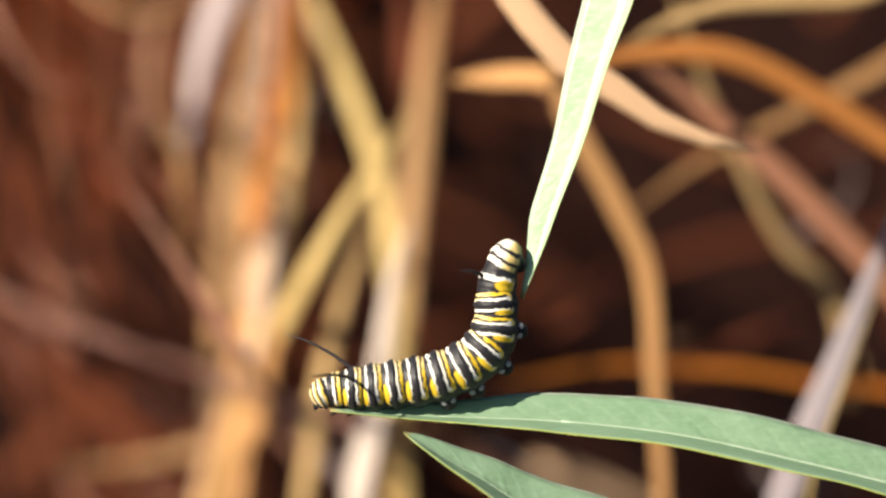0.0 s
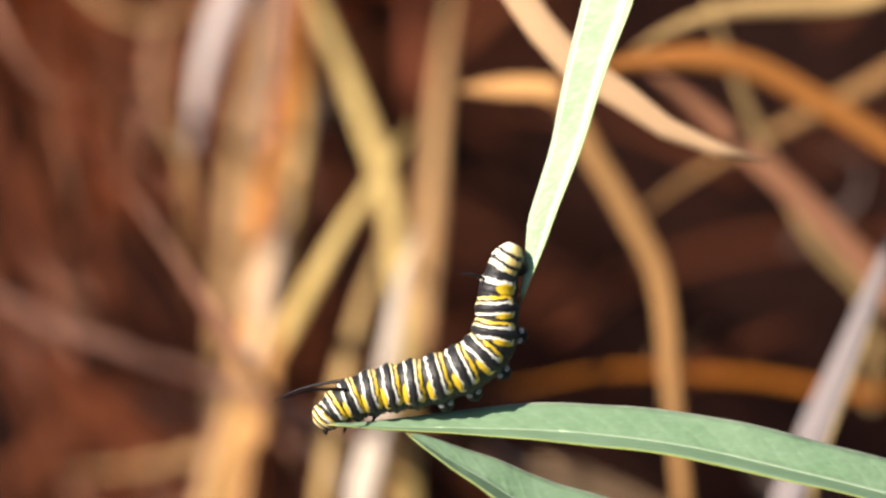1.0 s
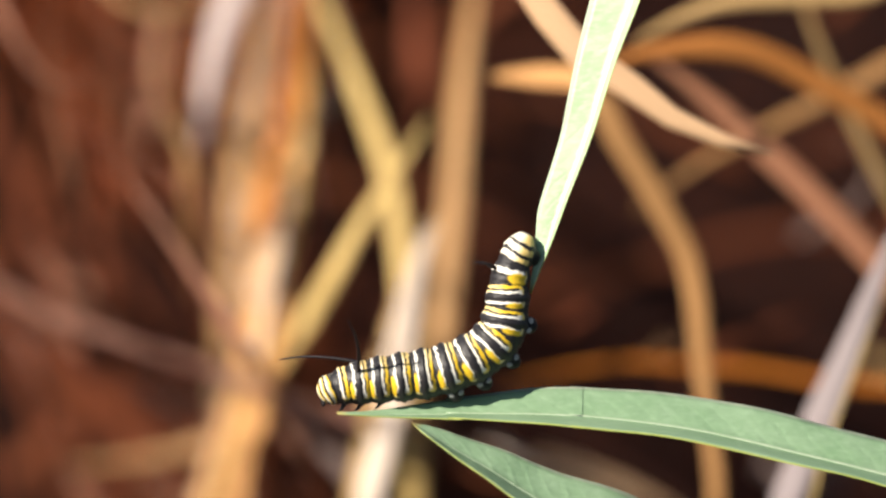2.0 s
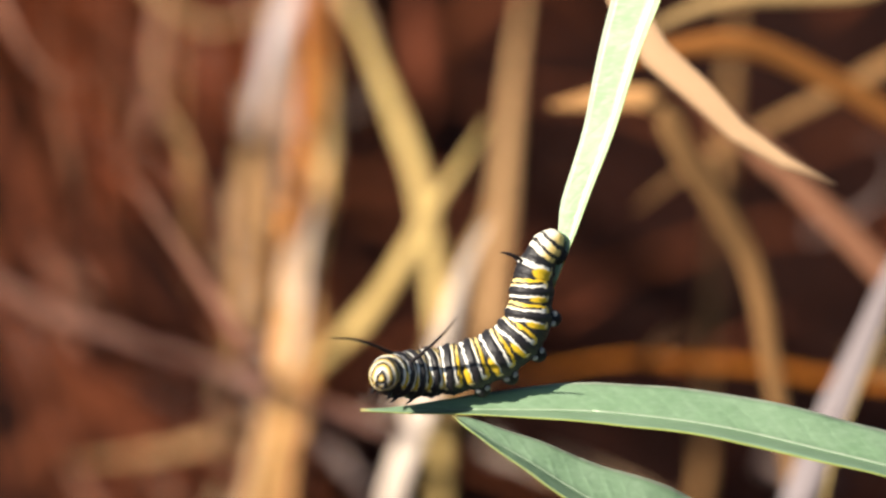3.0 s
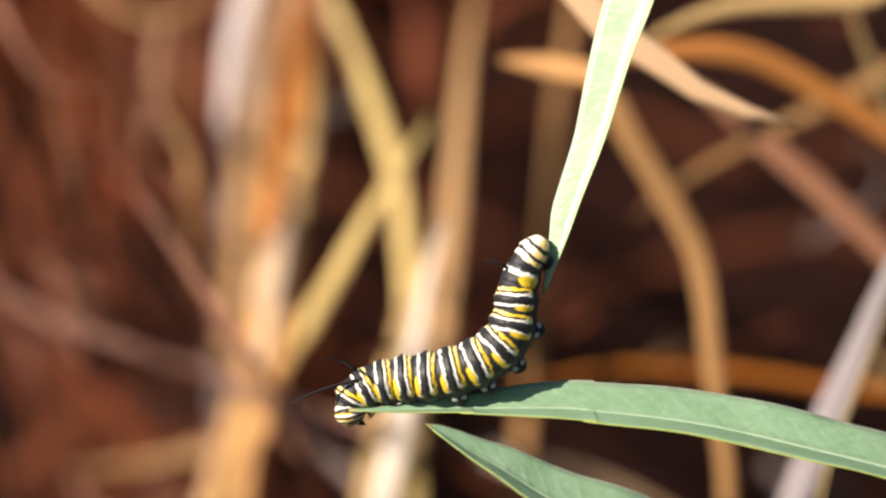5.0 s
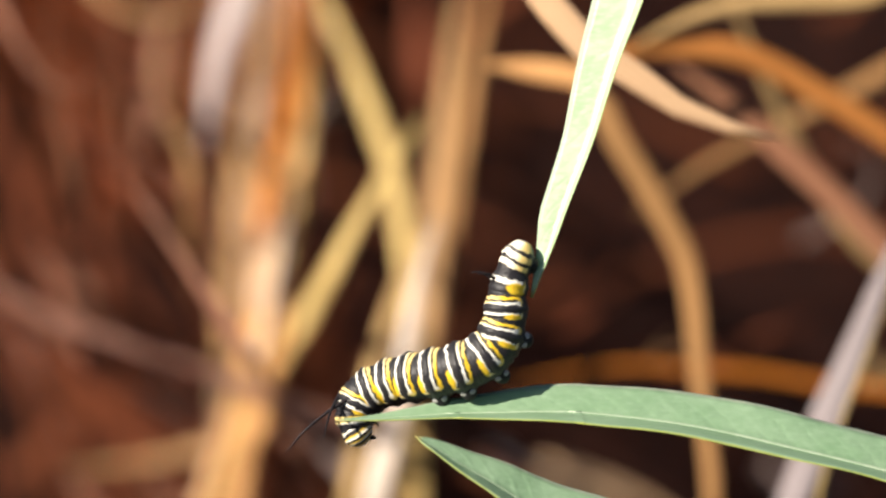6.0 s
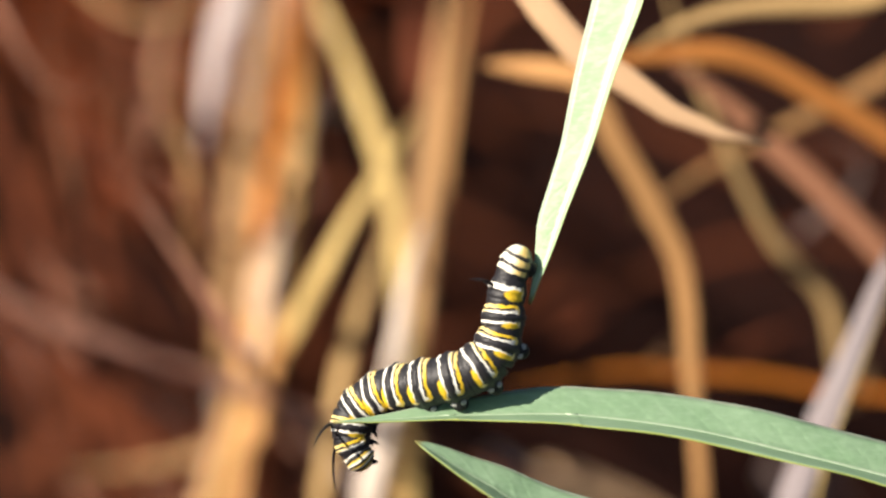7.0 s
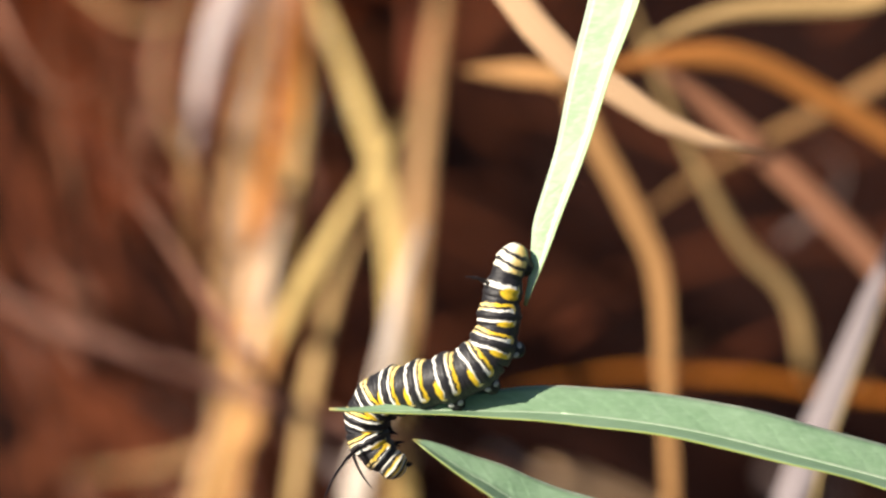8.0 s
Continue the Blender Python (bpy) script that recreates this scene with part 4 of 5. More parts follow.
def dry_stalk():
    """A thick dead stalk with its sheaths."""
    points = [Vector(p) for p in ((-0.0600, 0.3654, 0.0000), (-0.0418, 0.3554, 0.1855), (-0.0396, 0.3592, 0.1922), (-0.0371, 0.3684, 0.1981), (-0.0353, 0.3776, 0.2041), (-0.0332, 0.3880, 0.2120), (-0.0315, 0.3984, 0.2201), (-0.0298, 0.4031, 0.2282), (-0.0291, 0.4127, 0.2348), (-0.0286, 0.4240, 0.2444), (-0.0286, 0.4349, 0.2533), (-0.0287, 0.4438, 0.2587))]
    root = points[0]
    stalk = new("dry_stalk")
    stalk.matrix_world = Matrix.Translation(root)
    tagged(stalk, "thick tan dead stalk with orange leaf sheaths", "stalk")
    line = along([p - root for p in points], 96)
    bm = bmesh.new()
    tube(bm, line, lambda u: 0.0036 - 0.0004 * u, 12)
    part("stem", bm, STRAW["apricot"], stalk)
    toward = Vector((-0.0008, -0.0036, 0.002))
    # from the height to the height, width, set aside, set forward, tone
    for low, high, wide, aside, lift, tone, label in (
            (0.10, 0.205, 0.0135, 0.0010, 1.0, "apricot", "broad orange-tan leaf sheath"), (0.196, 0.219, 0.0108, 0.0006, 1.15, "apricot", "broad orange-tan leaf sheath"),
            (0.2120, 0.2255, 0.0072, -0.0004, 1.35, "straw", "bleached pinkish leaf sheath"), (0.220, 0.2375, 0.0040, -0.0030, 1.15, "orange", "orange leaf sheath"),
            (0.2205, 0.240, 0.0062, 0.0014, 1.05, "apricot", "orange-tan leaf sheath"), (0.2355, 0.2475, 0.0070, -0.0004, 1.25, "orange", "orange leaf sheath"),
            (0.2455, 0.262, 0.0060, -0.0008, 1.0, "pink", "dull pinkish leaf sheath"), (0.2300, 0.2420, 0.0030, 0.0030, 1.3, "straw", "pale worn sheath end"),
            (0.2310, 0.2560, 0.0022, -0.0008, 1.6, "amber", "narrow deep orange strip of sheath"), (0.2040, 0.2310, 0.0017, 0.0017, 1.6, "pale", "bleached strip of sheath"),
            (0.2150, 0.2480, 0.0015, 0.0031, 1.4, "golden", "golden strip of sheath"), (0.1500, 0.2130, 0.0016, -0.0026, 1.3, "straw", "pale strip of sheath"),
            (0.1700, 0.2180, 0.0012, 0.0006, 1.3, "golden", "golden strip of sheath"), (0.1860, 0.2120, 0.0014, 0.0027, 1.3, "apricot", "orange-tan strip of sheath"),
            (0.2400, 0.2600, 0.0014, 0.0022, 1.5, "orange", "orange strip of sheath")):
        piece = [p + Vector((aside, 0, 0)) + toward * lift for p in line if low <= p.z <= high]
        bm = ribbon(piece, lambda u: wide * (1 - 0.2 * u) * min(1, 0.1 + ((1 - u) / 0.3) ** 0.7, 0.25 + (u / 0.25) ** 0.7), (-0.6, -0.8, 0.6), 0.0006, -0.35, 6, 0.3, low * 90)
        part("leaf_sheath", bm, STRAW[tone], stalk, label)
    SWAY.append((stalk, root, [(0, 0, 0, 0), (0.5, -0.06, -0.09, -0.42), (1, -0.16, -0.12, -0.83), (1.5, -0.25, -0.15, -1.25), (2.8, 0.02, 0.73, -0.35), (3, 0.73, 1.86, 4.21), (3.3, 0.35, 0.98, 1.52), (3.5, 0.12, 0.4, -0.27), (4, -0.14, 0.27, -0.07), (4.5, -0.37, 0.13, -0.72), (5.8, -0.34, -0.09, -1.14), (6, -0.33, -0.12, -1.21), (6.5, -0.27, -0.19, -1.1), (7, -0.2, -0.27, -1), (7.5, -0.31, -0.41, -1.47), (8, -0.41, -0.55, -1.94)]))


dry_stalk()


def far_blades():
    """The thicket behind: dull dead blades that fan out from a tuft and lean over the litter."""
    rng = random.Random(21)
    words = {"rust": "rust-red", "brown": "dull brown", "mauve": "pinkish brown", "pink": "dull pink", "pinkish": "dull pinkish", "rose": "brownish pink", "ochre": "ochre-brown"}
    for k in range(54):          # far off
        x, y = rng.uniform(-0.30, -0.02), rng.uniform(0.78, 1.05)
        lean = radians(rng.gauss(-22, 22))
        long, back = rng.uniform(0.14, 0.36), rng.uniform(-0.04, 0.08)
        tone = rng.choice(("rust", "rust", "rust", "brown", "mauve", "pinkish"))
        top = Vector((x + long * math.sin(lean), y + back, long * math.cos(lean)))
        mid = Vector((x, y, 0)).lerp(top, 0.5) + Vector((-0.03 * math.sin(lean), 0, 0.02))
        droop = top + Vector((0.35 * long * math.sin(lean), back * 0.5, -rng.uniform(0.0, 0.06) * abs(math.sin(lean))))
        dry_blade(tone, rng.uniform(0.003, 0.008), f"{words[tone]} dead blade standing in the litter",
                  [(x, y, 0.0), tuple(mid), tuple(top), tuple(droop)], None, (rng.uniform(-0.5, 0.3), -1, rng.uniform(0.3, 0.8)), rng.uniform(0.4, 0.8), rib=False)
    up = Vector((0, 0.5, 0.866))
    for k in range(32):          # the tuft: blades that spread to one side
        x, y = rng.uniform(-0.085, -0.022), rng.uniform(0.40, 0.56)
        lean = radians(-min(80, abs(rng.gauss(26, 24))))
        knee = Vector((x - 0.01, y + 0.005, rng.uniform(0.07, 0.15)))
        way = Vector((math.sin(lean), rng.uniform(-0.15, 0.15), 0)) + up * math.cos(lean)
        long = rng.uniform(0.05, 0.16)
        end = knee + way * long
        tone = rng.choice(("rust", "brown", "brown", "brown", "brown", "mauve", "mauve", "mauve", "pinkish"))
        dry_blade(tone, rng.uniform(0.0012, 0.0027), f"{words[tone]} dead blade in a spreading tuft",
                  [(x, y + 0.02, 0.0), tuple(knee), tuple(knee.lerp(end, 0.55) + Vector((0, 0, 0.06 * long))), tuple(end)],
                  None, (rng.uniform(-0.5, 0.2), -0.9, rng.uniform(0.4, 0.9)), rng.uniform(0.5, 0.9), rib=k % 2 == 0)


far_blades()


# ---- milkweed ----
# The perch: a frame 0.25 m before the camera, x to the right, y away from it, z up across its view. Lengths on it are in millimetres.
PERCH = pose(0, REACH * math.cos(radians(PITCH)), EYE_HEIGHT - REACH * math.sin(radians(PITCH)), -PITCH)
MM = Matrix.Diagonal((0.001, 0.001, 0.001, 1))


def on_perch(points):
    return [PERCH @ MM @ Vector(p) for p in points]


STEM_FOOT = Vector((0.105, 0.235, 0.0))


def milkweed():
    plant = new("milkweed_plant")
    plant.matrix_world = Matrix.Translation(STEM_FOOT)
    tagged(plant, "green milkweed plant with long narrow smooth leaves", "plant")
    turn = PERCH.to_3x3()

    def stalk(name, points, radius, parent=plant):
        bm = bmesh.new()
        tube(bm, [p - STEM_FOOT for p in along(points, 24)], radius)
        return part(name, bm, RIB, parent)

    def leaf(points, width, face, fold, label, rib=0.36, skin=LEAF, wave=0.12, lean=0.0, joints=(), near=None, rise=0.0):
        """A leaf and its midrib; with joints, the stretches of the tip beyond them are pieces of their own that can droop.
        near: the fold of its near half; rise: how far the midrib lies above the line, in half widths."""
        line = [p - STEM_FOOT for p in along(on_perch(points), 64)]
        line = [p + turn @ Vector((0, 0, 0.0005 * rise * width(i / 64))) for i, p in enumerate(line)]
        way = turn @ Vector(face)
        up = way.normalized()
        out = []
        for k, (low, high) in enumerate(zip((0, *joints), (*joints, 64))):
            body = high == 64
            name, words, sink = ("leaf", label, 0.0) if body else ("leaf_tip", "narrow tip of the leaf", 0.00003 * (len(joints) - k))
            high = min(high + 1, 64)
            piece = [p - up * sink for p in line[low:high + 1]]
            bm = ribbon(piece, lambda u: 0.001 * width(u), way, 0.00032, fold, 10, wave, points[0][0], lean, low / 64, high / 64, near)
            ob = part(name, bm, skin, plant, words)
            bm = bmesh.new()
            tube(bm, [p + up * 0.00012 for p in piece[1 if low == 0 else 0:]], lambda u: 0.001 * rib * (0.12 + 0.88 * ((low + (high - low) * u) / 64) ** 0.7))
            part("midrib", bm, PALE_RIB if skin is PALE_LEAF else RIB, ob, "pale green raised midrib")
            out.append(ob)
        return (*out, *[line[k] for k in joints]) if joints else out[0]

    def lance(full, tip=0.32, foot=0.12):
        """A narrow leaf's width from its tip to its foot."""
        return lambda u: full * min(1.0, (u / tip) ** 0.70) * (1.0 if u < 1 - foot else max(0.25, (1 - u) / foot))

    tip, bend, middle, *hinges = leaf(MIDDLE_LINE, MIDDLE_WIDTH, (-0.05, -0.43, 0.885), 0.55, "smooth green lance-shaped leaf that the caterpillar crawls on", 0.34, lean=0.2, joints=(8, 17), near=0.39, rise=0.135)
    lower = leaf(LOWER_LINE, lance(9.7, 0.33), (0.10, -0.56, 0.80), 0.42, "green lance-shaped leaf pointing below the caterpillar")
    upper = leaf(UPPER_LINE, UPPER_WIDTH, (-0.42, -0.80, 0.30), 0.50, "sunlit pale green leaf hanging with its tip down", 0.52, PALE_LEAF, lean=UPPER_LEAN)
    top = on_perch([UPPER_LINE[-1]])[0]
    mid_foot = on_perch([MIDDLE_LINE[-1]])[0]
    low_foot = on_perch([LOWER_LINE[-1]])[0]
    head = Vector((0.098, 0.232, 0.455))
    stalk("stem", [STEM_FOOT - Vector((0, 0, 0.02)), Vector((0.100, 0.234, 0.15)), Vector((0.096, 0.232, 0.30)), head], lambda u: 0.0022 - 0.0008 * u)
    for foot, node in ((top, head), (mid_foot, Vector((0.0962, 0.232, 0.29))), (low_foot, Vector((0.0975, 0.233, 0.24)))):
        stalk("leaf_stalk", [node, (node + foot) / 2 + Vector((0, 0, 0.006)), foot], lambda u: 0.0009 - 0.0002 * u)
    return plant, lower, middle, (tip, bend), hinges, upper


# the lines of the leaves, from the tip
MIDDLE_LINE = [(-11.2, -1.8, -16.3), (-6.0, -1.2, -16.8), (2.0, -0.5, -17.3), (12.0, 0.0, -17.9), (24.0, 0.3, -19.4), (36.0, 0.5, -22.1), (46.0, 1.0, -24.6), (60.0, 2.0, -28.3), (74.0, 4.0, -30.0)]
LOWER_LINE = [(-4.05, -5.0, -18.4), (-1.8, -5.0, -19.8), (0.9, -5.0, -21.5), (3.7, -5.0, -23.1), (6.5, -5.0, -24.9), (12.5, -5.0, -28.2), (25.0, -4.0, -33.6), (42.0, -2.0, -38.5), (60.0, 2.0, -40.5)]
UPPER_LINE = [(7.9, -0.4, -5.0), (8.7, -0.5, -2.8), (9.75, -0.55, 0.1), (10.8, -0.5, 3.2), (13.5, -0.2, 10.4), (16.25, 0.0, 19.1), (18.3, 0.0, 24.8), (21.4, 0.5, 36.0), (27.6, 2.0, 52.0), (40.5, 6.0, 66.0)]


UPPER_LEAN = -0.45     # the midrib lies off the middle


def UPPER_WIDTH(u):
    return float(np.interp(u, (0, 0.03, 0.10, 0.20, 0.315, 0.39, 0.6, 0.85, 1), (0.3, 0.9, 2.8, 3.45, 4.8, 5.65, 6.0, 4.2, 0.8)))


def MIDDLE_WIDTH(u):
    return 0.35 + max(0.0, 7.9 * (1 - math.exp(-(u / 0.195) ** 1.55))) * (1.0 if u < 0.85 else max(0.2, (1 - u) / 0.15))


MILKWEED, LOWER_LEAF, MIDDLE_LEAF, LEAF_TIPS, HINGES, UPPER_LEAF = milkweed()

# ---- caterpillar ----
# rings from the tail to the head: length and half-thickness in millimetres
RINGS = [("tail_ring", 2.53, 1.48), ("body_ring", 2.25, 1.88), ("body_ring", 2.36, 2.08), ("body_ring", 2.47, 2.30), ("body_ring", 2.59, 2.42),
         ("body_ring", 2.64, 2.46), ("body_ring", 2.53, 2.46), ("body_ring", 2.31, 2.42), ("body_ring", 2.14, 2.34), ("chest_ring", 2.02, 2.26),
         ("chest_ring", 2.02, 2.10), ("chest_ring", 1.52, 1.78), ("head", 1.46, 1.30)]
PROLEG_RINGS, LEG_RINGS = (3, 4, 5, 6), (9, 10, 11)
LAP = 0.28      # each ring reaches so far under its neighbours


def ring_mesh(length, radius, before, after, nose=False, tail=False):
    """A soft ring of the body, x towards the head; it narrows a little at the folds."""
    bm = bmesh.new()
    n, sides = 22, 36
    a, b = -length * (0.5 + LAP), length * (0.5 + LAP)
    rows = []
    for i in range(n + 1):
        u = i / n
        x = a + (b - a) * u
        w = min(max(x / length + 0.5, 0), 1)
        r = before + (after - before) * w
        over = max(abs(x) / length - 0.5, 0) / LAP
        r *= 1 - 0.16 * over ** 1.3
        r += radius * (0.055 * math.cos(x / length * math.tau) + 0.024 * math.cos(x / length * math.tau * 3))
        if nose and x > 0:
            r *= math.sqrt(max(1 - (x / b) ** 2.2, 0.0)) + 0.02
        if tail and x < 0:
            r *= math.sqrt(max(1 - (x / a) ** 2.6, 0.0)) + 0.02
        row = []
        for k in range(sides):
            c, s = math.cos(k * math.tau / sides), math.sin(k * math.tau / sides)
            flat = 1.07 if s < 0 else 1.0
            lump = 1 + 0.018 * noise.noise(Vector((x * 1.3, c * 2, s * 2)))
            row.append(bm.verts.new((x, r * c * lump, r * s * flat * lump)))
        rows.append(row)
    for i in range(n):
        for k in range(sides):
            bm.faces.new((rows[i][k], rows[i][(k + 1) % sides], rows[i + 1][(k + 1) % sides], rows[i + 1][k]))
    bm.faces.new(rows[0][::-1])
    bm.faces.new(rows[-1])
    bm.transform(MM)
    return bm


def proleg(ring, side, radius, splay=0.55, long=1.9, spotted=True):
    """A stubby black foot with a pale spot."""
    way = Vector((0, side * splay, -1)).normalized()
    base = way * radius * 0.54
    end = base + Vector((0, side * 0.12, -1)).normalized() * radius * 0.40 * long
    bm = bmesh.new()
    tube(bm, [0.001 * p for p in along([base, (base + end) / 2 + way * 0.05, end], 10)],
         lambda u: 0.001 * (1.08 - 0.36 * u) * (1.0 if u < 0.72 else math.sqrt(max(1 - ((u - 0.72) / 0.29) ** 2, 0.02))), 14)
    foot = part("proleg", bm, LEG, ring, "stubby black proleg")
    for ahead in (0.32, -0.34) if spotted else ():
        bm = bmesh.new()
        bmesh.ops.create_icosphere(bm, subdivisions=2, radius=0.00046)
        for v in bm.verts:
            v.co = Vector((v.co.x * 1.05, v.co.y * 0.6, v.co.z * 0.8)) + 0.001 * (base + (end - base) * 0.50 + Vector((ahead, side * 0.62, 0.0)))
        part("spot", bm, SPOT, foot, "greyish white spot on the proleg")


def leg(ring, side, radius):
    """A small jointed black claw."""
    base = Vector((0.1, side * radius * 0.38, -radius * 0.78))
    knee = base + Vector((0.28, side * 0.20, -0.55))
    claw = knee + Vector((0.50, -side * 0.10, -0.45))
    bm = bmesh.new()
    tube(bm, [0.001 * p for p in along([base, knee, claw], 12)], lambda u: 0.001 * (0.30 * (1 - u) + 0.035), 10)
    part("leg", bm, LEG, ring, "pointed black leg")


def filament(ring, side, radius, length, thick, swing, apart=0.55):
    """A limp black horn on the back of a ring; its foot is its origin, z along it."""
    bm = bmesh.new()
    tube(bm, [0.001 * p for p in along([(0, 0, -0.35), (0, 0, length * 0.33), (swing * 0.5, 0, length * 0.68), (swing * 1.6, 0, length)], 24)],
         lambda u: 0.001 * (thick * (1 - u) ** 0.8 + 0.05), 10)
    ob = part("filament", bm, FEELER, ring, "long thin black horn")
    ob.location = Vector((0, side * radius * apart, radius * math.sqrt(1 - apart ** 2) * 0.96)) * 0.001
    return ob


def caterpillar():
    body = new("caterpillar")
    body.matrix_world = PERCH
    tagged(body, "caterpillar with black, white and yellow bands crawling along a milkweed leaf", "caterpillar")
    rings, horns = [], {}
    for i, (name, length, radius) in enumerate(RINGS):
        before = (radius + RINGS[max(i - 1, 0)][2]) / 2
        after = (radius + RINGS[min(i + 1, 12)][2]) / 2
        skin = TAIL if i == 0 else FACE if i == 12 else COLLAR if i == 11 else REAR_BANDS if i == 1 else FRONT_BANDS if i > 8 else BANDS
        ring = part(name, ring_mesh(length, radius, before, after, i == 12, i == 0), skin, body)
        rings.append(ring)
        for side in (1, -1):
            if i in PROLEG_RINGS:
                proleg(ring, side, radius, 0.62, 2.35)
            if i == 0:
                proleg(ring, side, radius, 0.35, 2.4, False)
            if i in LEG_RINGS:
                leg(ring, side, radius)
            if i == 10:
                horns["front", side] = filament(ring, side, radius, 8.0, 0.16, 0.7)
            if i == 1:
                horns["rear", side] = filament(ring, side, radius, 2.0, 0.18, 0.5, 0.22)
    head = rings[-1]
    for side in (1, -1):            # jaws and feelers
        bm = bmesh.new()
        tube(bm, [0.001 * Vector(p) for p in ((0.75, side * 0.45, -0.85), (1.0, side * 0.42, -1.1), (1.15, side * 0.25, -1.28))], lambda u: 0.001 * (0.24 - 0.15 * u), 8)
        part("jaw", bm, LEG, head, "small dark mouthpart")
        bm = bmesh.new()
        bmesh.ops.create_icosphere(bm, subdivisions=1, radius=0.00013)
        bmesh.ops.translate(bm, verts=bm.verts, vec=(0.00075, side * 0.00085, -0.00065))
        part("eye", bm, LEG, head, "tiny black eye")
    return body, rings, horns


CATERPILLAR, BODY_RINGS, HORNS = caterpillar()

# ---- what moves ----
# seconds; the tail's place on the perch (mm); the way the body heads at seven places from tail to head (degrees, 180 is level to the left);
# how far it stretches; how far its front turns to the camera
CRAWL = [
    (0.0, 6.80, 0.25, 243, 280, 212, 188, 187, 182, 200, 1.0, 0.0),
    (0.5, 7.05, 0.55, 243, 281, 209, 189, 190, 193, 209, 1.01, 0.0),
    (1.0, 7.16, 0.41, 244, 278, 209, 189, 195, 209, 226, 1.01, 0.0),
    (1.5, 7.16, 0.41, 244, 276, 210, 187, 190, 194, 206, 1.01, 0.0),
    (2.8, 7.91, 0.31, 239, 272, 214, 190, 184, 183, 204, 1.0, 0.18),
    (3.0, 8.05, 0.09, 232, 276, 214, 188, 184, 167, 178, 1.0, 0.71),
    (3.5, 7.73, -0.11, 231, 275, 214, 192, 185, 227, 253, 1.0, 0.25),
    (4.0, 7.89, -0.05, 230, 277, 208, 188, 192, 196, 211, 1.03, 0.0),
    (4.5, 7.97, 0.10, 230, 274, 213, 186, 186, 200, 246, 1.04, 0.0),
    (6.0, 7.21, 0.12, 246, 272, 198, 190, 206, 263, 303, 1.07, 0.0),
    (6.5, 7.35, 0.62, 246, 271, 199, 194, 204, 251, 286, 1.07, 0.0),
    (7.0, 7.37, 0.45, 248, 270, 195, 191, 223, 283, 306, 1.15, 0.0),
    (7.5, 7.36, 0.50, 249, 269, 195, 190, 234, 299, 301, 1.16, 0.0),
    (8.0, 7.43, 0.78, 247, 270, 197, 193, 257, 319, 322, 1.16, 0.0),
]
KNOTS = (0, 2.5, 4.5, 7, 9, 10.5, 12)
TURN_SHARE = (0, 0, 0, 0, 0, 0, 0, 0, 0.1, 0.3, 0.6, 1, 1.15)
# seconds; the front horns: how far each leans forward and out (degrees)
FEEL = [
    (0.0, 33, 52, 60, 28), (0.5, -9, 48, 72, 24), (1.0, 45, 32, 84, 24), (1.5, -12, 20, 81, 16), (2.8, 6, 36, 78, 16),
    (3.0, 6, 36, 78, 16), (3.5, 69, 24, 57, -12), (4.0, 69, 36, 57, 4), (4.5, 78, 4, 0, -32), (6.0, 57, 0, 48, -56),
    (6.5, 99, 12, 48, 4), (7.0, 96, -28, 12, -56), (7.5, 39, 0, -15, -60), (8.0, 12, 24, 45, -56),
]
# seconds; the plant's sway across the view (mm)
PLANT_SWAY = [
    (0, 0.00, 0.00), (0.5, -0.18, 0.07), (1, -0.65, 0.11), (1.5, -0.09, 0.07), (2.8, 0.88, 0.80),
    (3, 2.40, 0.57), (3.5, 1.58, 0.73), (4, 1.79, 0.81), (4.5, 1.62, 0.88), (6, 0.04, 0.25),
    (6.5, -0.46, 0.07), (7, -0.35, 0.01), (7.5, -0.40, 0.01), (8, -0.74, -0.00),
]
# seconds; the lower leaf's own sway (mm)
LEAF_SWAY = [(0, 0.17, 0.50), (0.5, 0.45, 0.72), (1, 0.72, 0.88), (1.5, 0.30, 0.85), (2.8, 0.90, 0.70), (3, 1.90, 1.00), (3.25, 1.07, 0.75), (3.5, 0.35, 0.50), (4, -0.08, 0.42), (4.5, 0.30, 0.95), (6, 0.60, -0.04), (6.5, 1.05, -0.34), (7, 0.95, 0.16), (7.5, 0.98, 0.43), (8, 1.17, 0.50)]
# seconds; the middle leaf's own rise (mm), dip towards its tip and twist (degrees)
MIDDLE_SWAY = [
    (0, 0.12, -0.06, 0.7), (0.5, -0.05, -0.07, 0.4), (1, -0.36, -0.07, 0.0), (1.5, 0.15, -0.08, -0.3), (2.8, 0.07, -0.19, 0.5),
    (3, 0.06, -0.21, 0.7), (3.5, -0.10, -0.03, 1.4), (4, 0.33, -0.12, 1.3), (4.5, 0.58, -0.22, 1.2), (5.8, 0.90, 0.07, -0.7),
    (6, 0.95, 0.11, -1.0), (6.5, 1.25, -0.04, -1.4), (7, 1.36, -0.20, -1.8), (7.5, 1.37, -0.43, -1.7), (8, 1.58, -0.66, -1.6),
]
# seconds; the hanging leaf's own sway (mm)
UPPER_SWAY = [(0, 0, 0), (0.5, 0.1, 0), (1.5, 0.03, 0), (2.8, 0.05, 0), (3, -0.05, 0), (3.5, 0.45, 0), (4, 0.34, 0), (4.5, 0.22, 0), (5.8, 0.2, 0), (6, 0.22, 0), (6.5, 0.33, 0), (7, 0.4, 0), (8, 0.34, 0)]
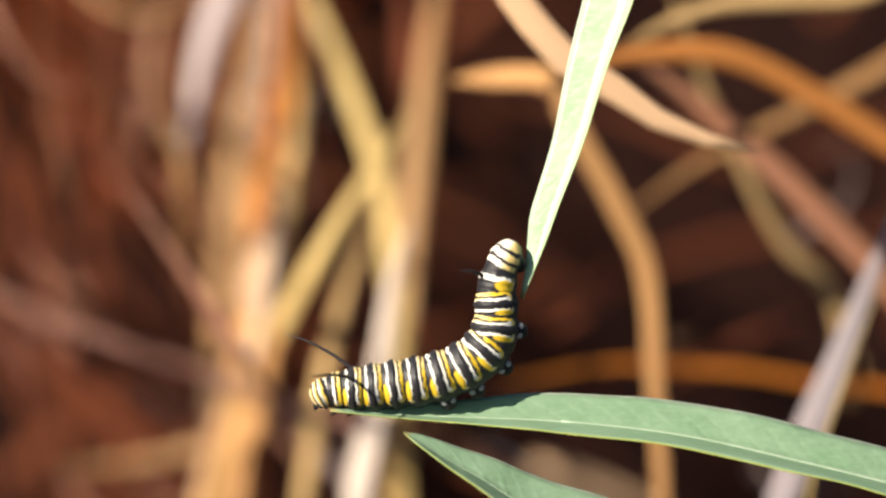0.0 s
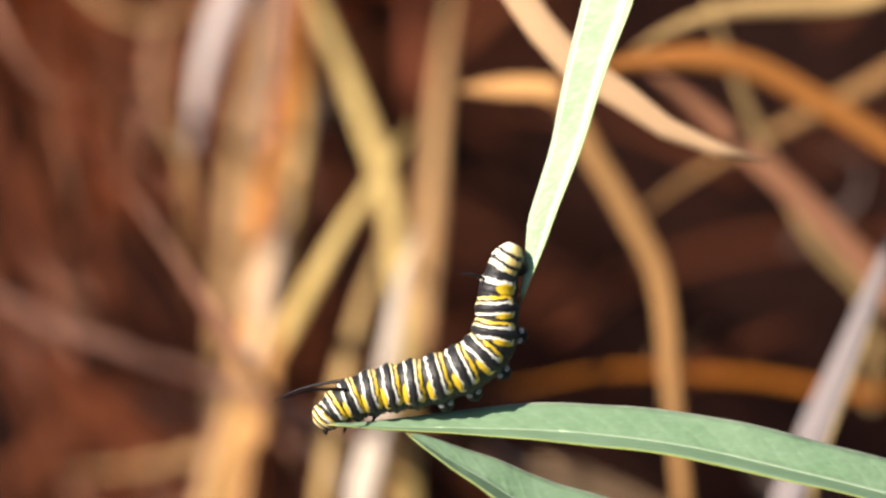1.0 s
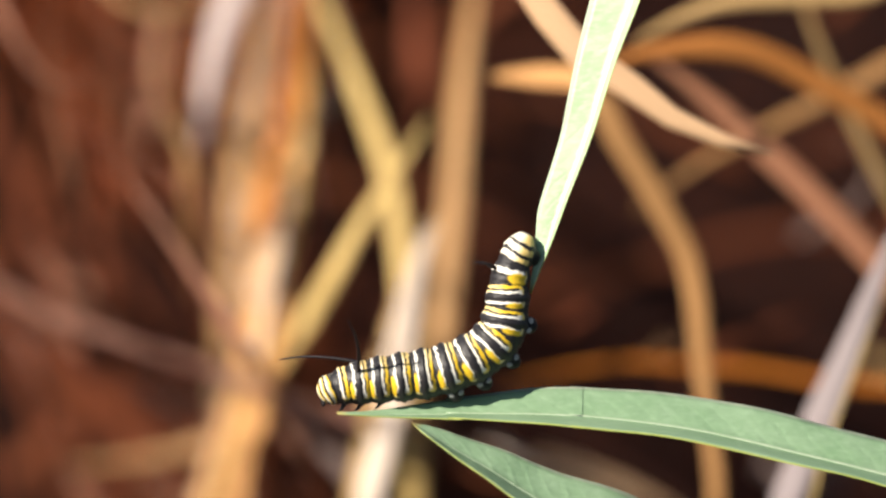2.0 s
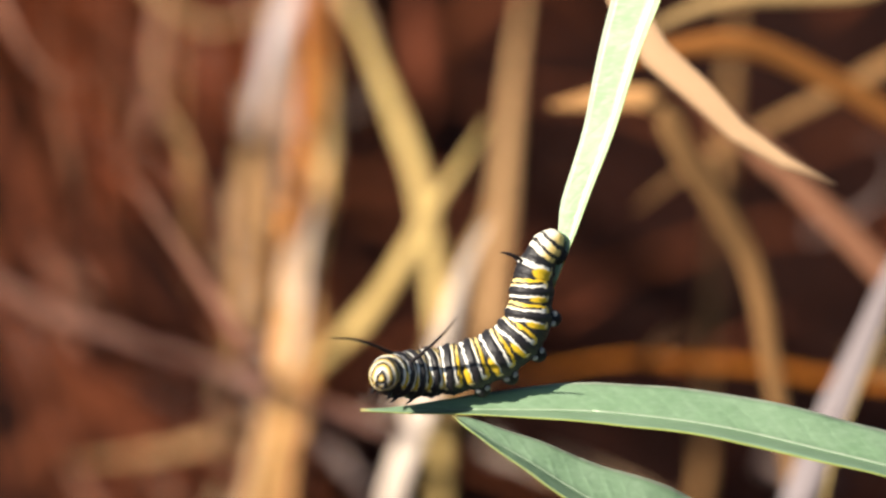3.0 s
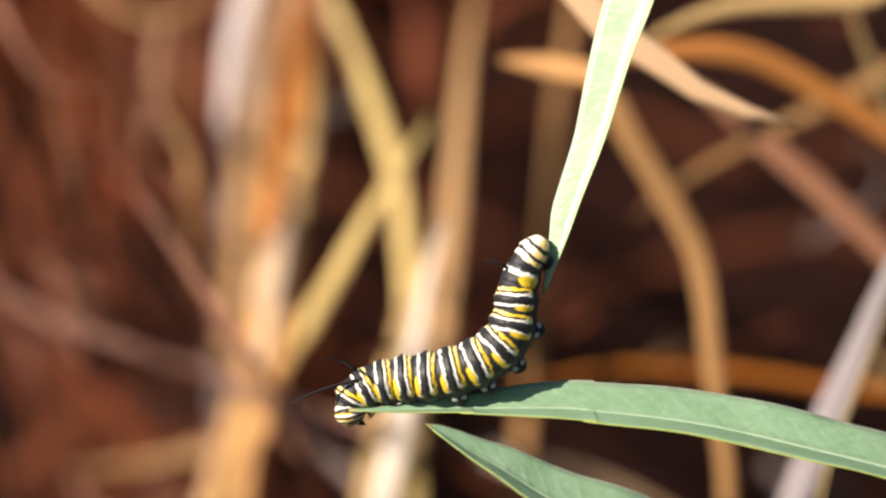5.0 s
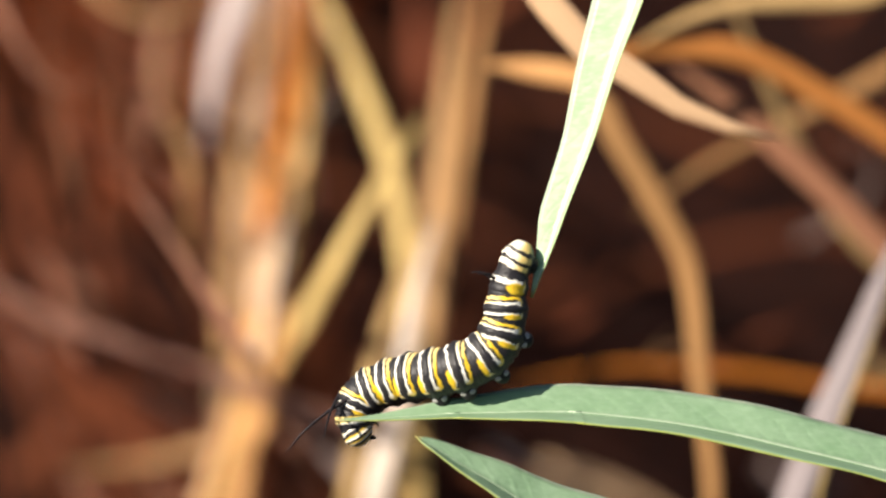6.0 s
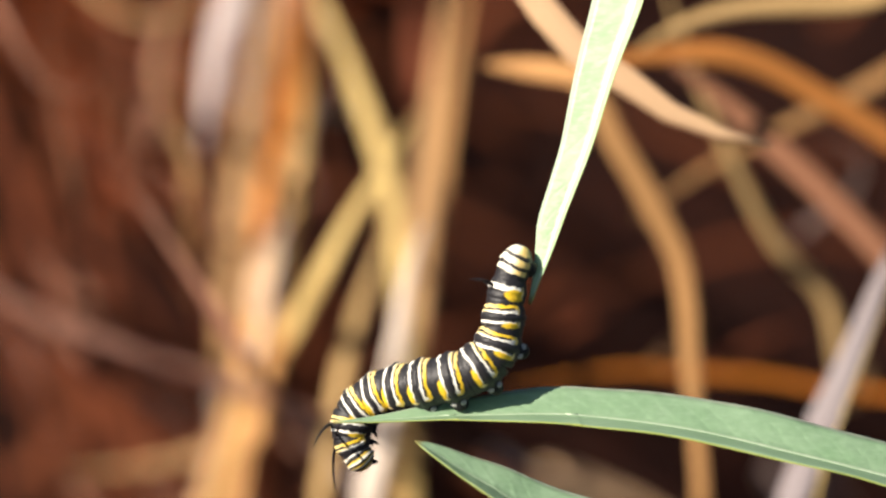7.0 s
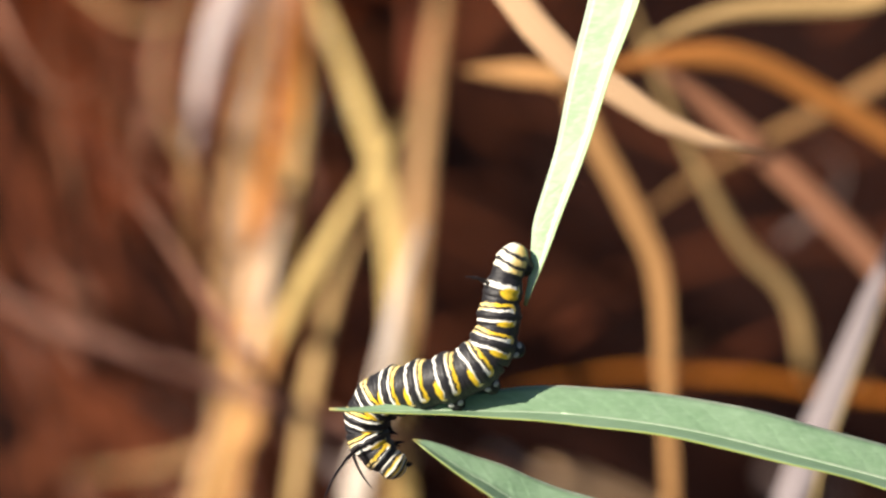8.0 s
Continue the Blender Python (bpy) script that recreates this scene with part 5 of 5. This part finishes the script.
# seconds; how far the leaf's tip droops under the caterpillar's head (degrees)
TIP_DROOP = [(0, -0.75), (0.5, 0), (1, 0.75), (1.5, 1.5), (2.8, 2.58), (3, 2.75), (3.5, 2), (4, 2.62), (4.5, 3.25), (5.8, 4.98), (6, 5.25), (6.5, 5.38), (7, 5.5), (7.5, 4), (8, 2.5)]

def ring_poses(x, z, headings, stretch, turn):
    """The poses of the thirteen rings on the perch."""
    place = Vector((x, -0.9, z))
    out = []
    for i, (_, length, _) in enumerate(RINGS):
        h = radians(float(np.interp(i, KNOTS, headings)))
        yaw = math.acos(max(0.08, 1 - TURN_SHARE[i] * turn))
        way = Vector((math.cos(h) * math.cos(yaw), -math.sin(yaw), math.sin(h) * math.cos(yaw)))
        if 5 <= i <= 9:         # the front goes round behind the leaf's tip when it bends down
            way = (way + Vector((0, (0.20, 0.38, 0.50, 0.40, 0.20)[i - 5], 0)) * min(max((headings[5] - 205) / 60, 0), 1)).normalized()
        back = Vector((math.sin(h), -0.42, -math.cos(h)))
        back = (back - way * back.dot(way)).normalized()
        out_side = back.cross(way)
        step = way * length * stretch
        m = Matrix((way, out_side, back)).transposed().to_4x4()
        m.translation = (place + step / 2) * 0.001
        out.append(m)
        place += step
    return out


def motions():
    foot = Matrix.Translation(STEM_FOOT)
    across = PERCH.to_3x3()
    walk(MILKWEED, [(t, Matrix.Translation(across @ Vector((x, 0, z)) * 0.001) @ foot) for t, x, z in PLANT_SWAY])
    walk(CATERPILLAR, [(t, Matrix.Translation(across @ Vector((x, 0, z)) * 0.001) @ PERCH) for t, x, z in PLANT_SWAY])
    walk(LOWER_LEAF, [(t, Matrix.Translation(across @ Vector((x, 0, z)) * 0.001)) for t, x, z in LEAF_SWAY])
    walk(UPPER_LEAF, [(t, Matrix.Translation(across @ Vector((x, 0, z)) * 0.001)) for t, x, z in UPPER_SWAY])
    view, bend = across @ Vector((0, 1, 0)), on_perch([(15, 0, -18)])[0] - STEM_FOOT
    times, rises, dips, twists = zip(*MIDDLE_SWAY)

    def leaf_pose(t):
        return (Matrix.Translation(across @ Vector((0, 0, float(np.interp(t, times, rises)))) * 0.001) @ Matrix.Translation(bend)
                @ Matrix.Rotation(radians(-float(np.interp(t, times, dips))), 4, view) @ Matrix.Rotation(radians(float(np.interp(t, times, twists))), 4, (1, 0, 0))
                @ Matrix.Translation(-bend))

    walk(MIDDLE_LEAF, [(t, leaf_pose(t)) for t in times])
    def drooped(hinge, angle):
        return Matrix.Translation(hinge) @ Matrix.Rotation(radians(-0.56 * angle), 4, view) @ Matrix.Translation(-hinge)

    walk(LEAF_TIPS[1], [(t, leaf_pose(t) @ drooped(HINGES[1], droop)) for t, droop in TIP_DROOP])
    walk(LEAF_TIPS[0], [(t, leaf_pose(t) @ drooped(HINGES[1], droop) @ drooped(HINGES[0], droop)) for t, droop in TIP_DROOP])
    poses = [(row[0], ring_poses(row[1], row[2], row[3:10], row[10], row[11])) for row in CRAWL]
    for i, ring in enumerate(BODY_RINGS):
        walk(ring, [(t, made[i]) for t, made in poses])
    for side, k in ((1, 1), (-1, 3)):
        horn = HORNS["front", side]
        walk(horn, [(row[0], Matrix.Translation(horn.location) @ pose(0, 0, 0, 0, row[k], 0) @ pose(0, 0, 0, -side * row[k + 1], 0, 0)) for row in FEEL])
        horn = HORNS["rear", side]
        horn.rotation_euler = (radians(-side * 12), radians(-26), 0)
    for blade, root, rows in SWAY:
        walk(blade, [(t, Matrix.Translation(root) @ pose(0, 0, 0, rx, ry, rz)) for t, rx, ry, rz in rows])


motions()
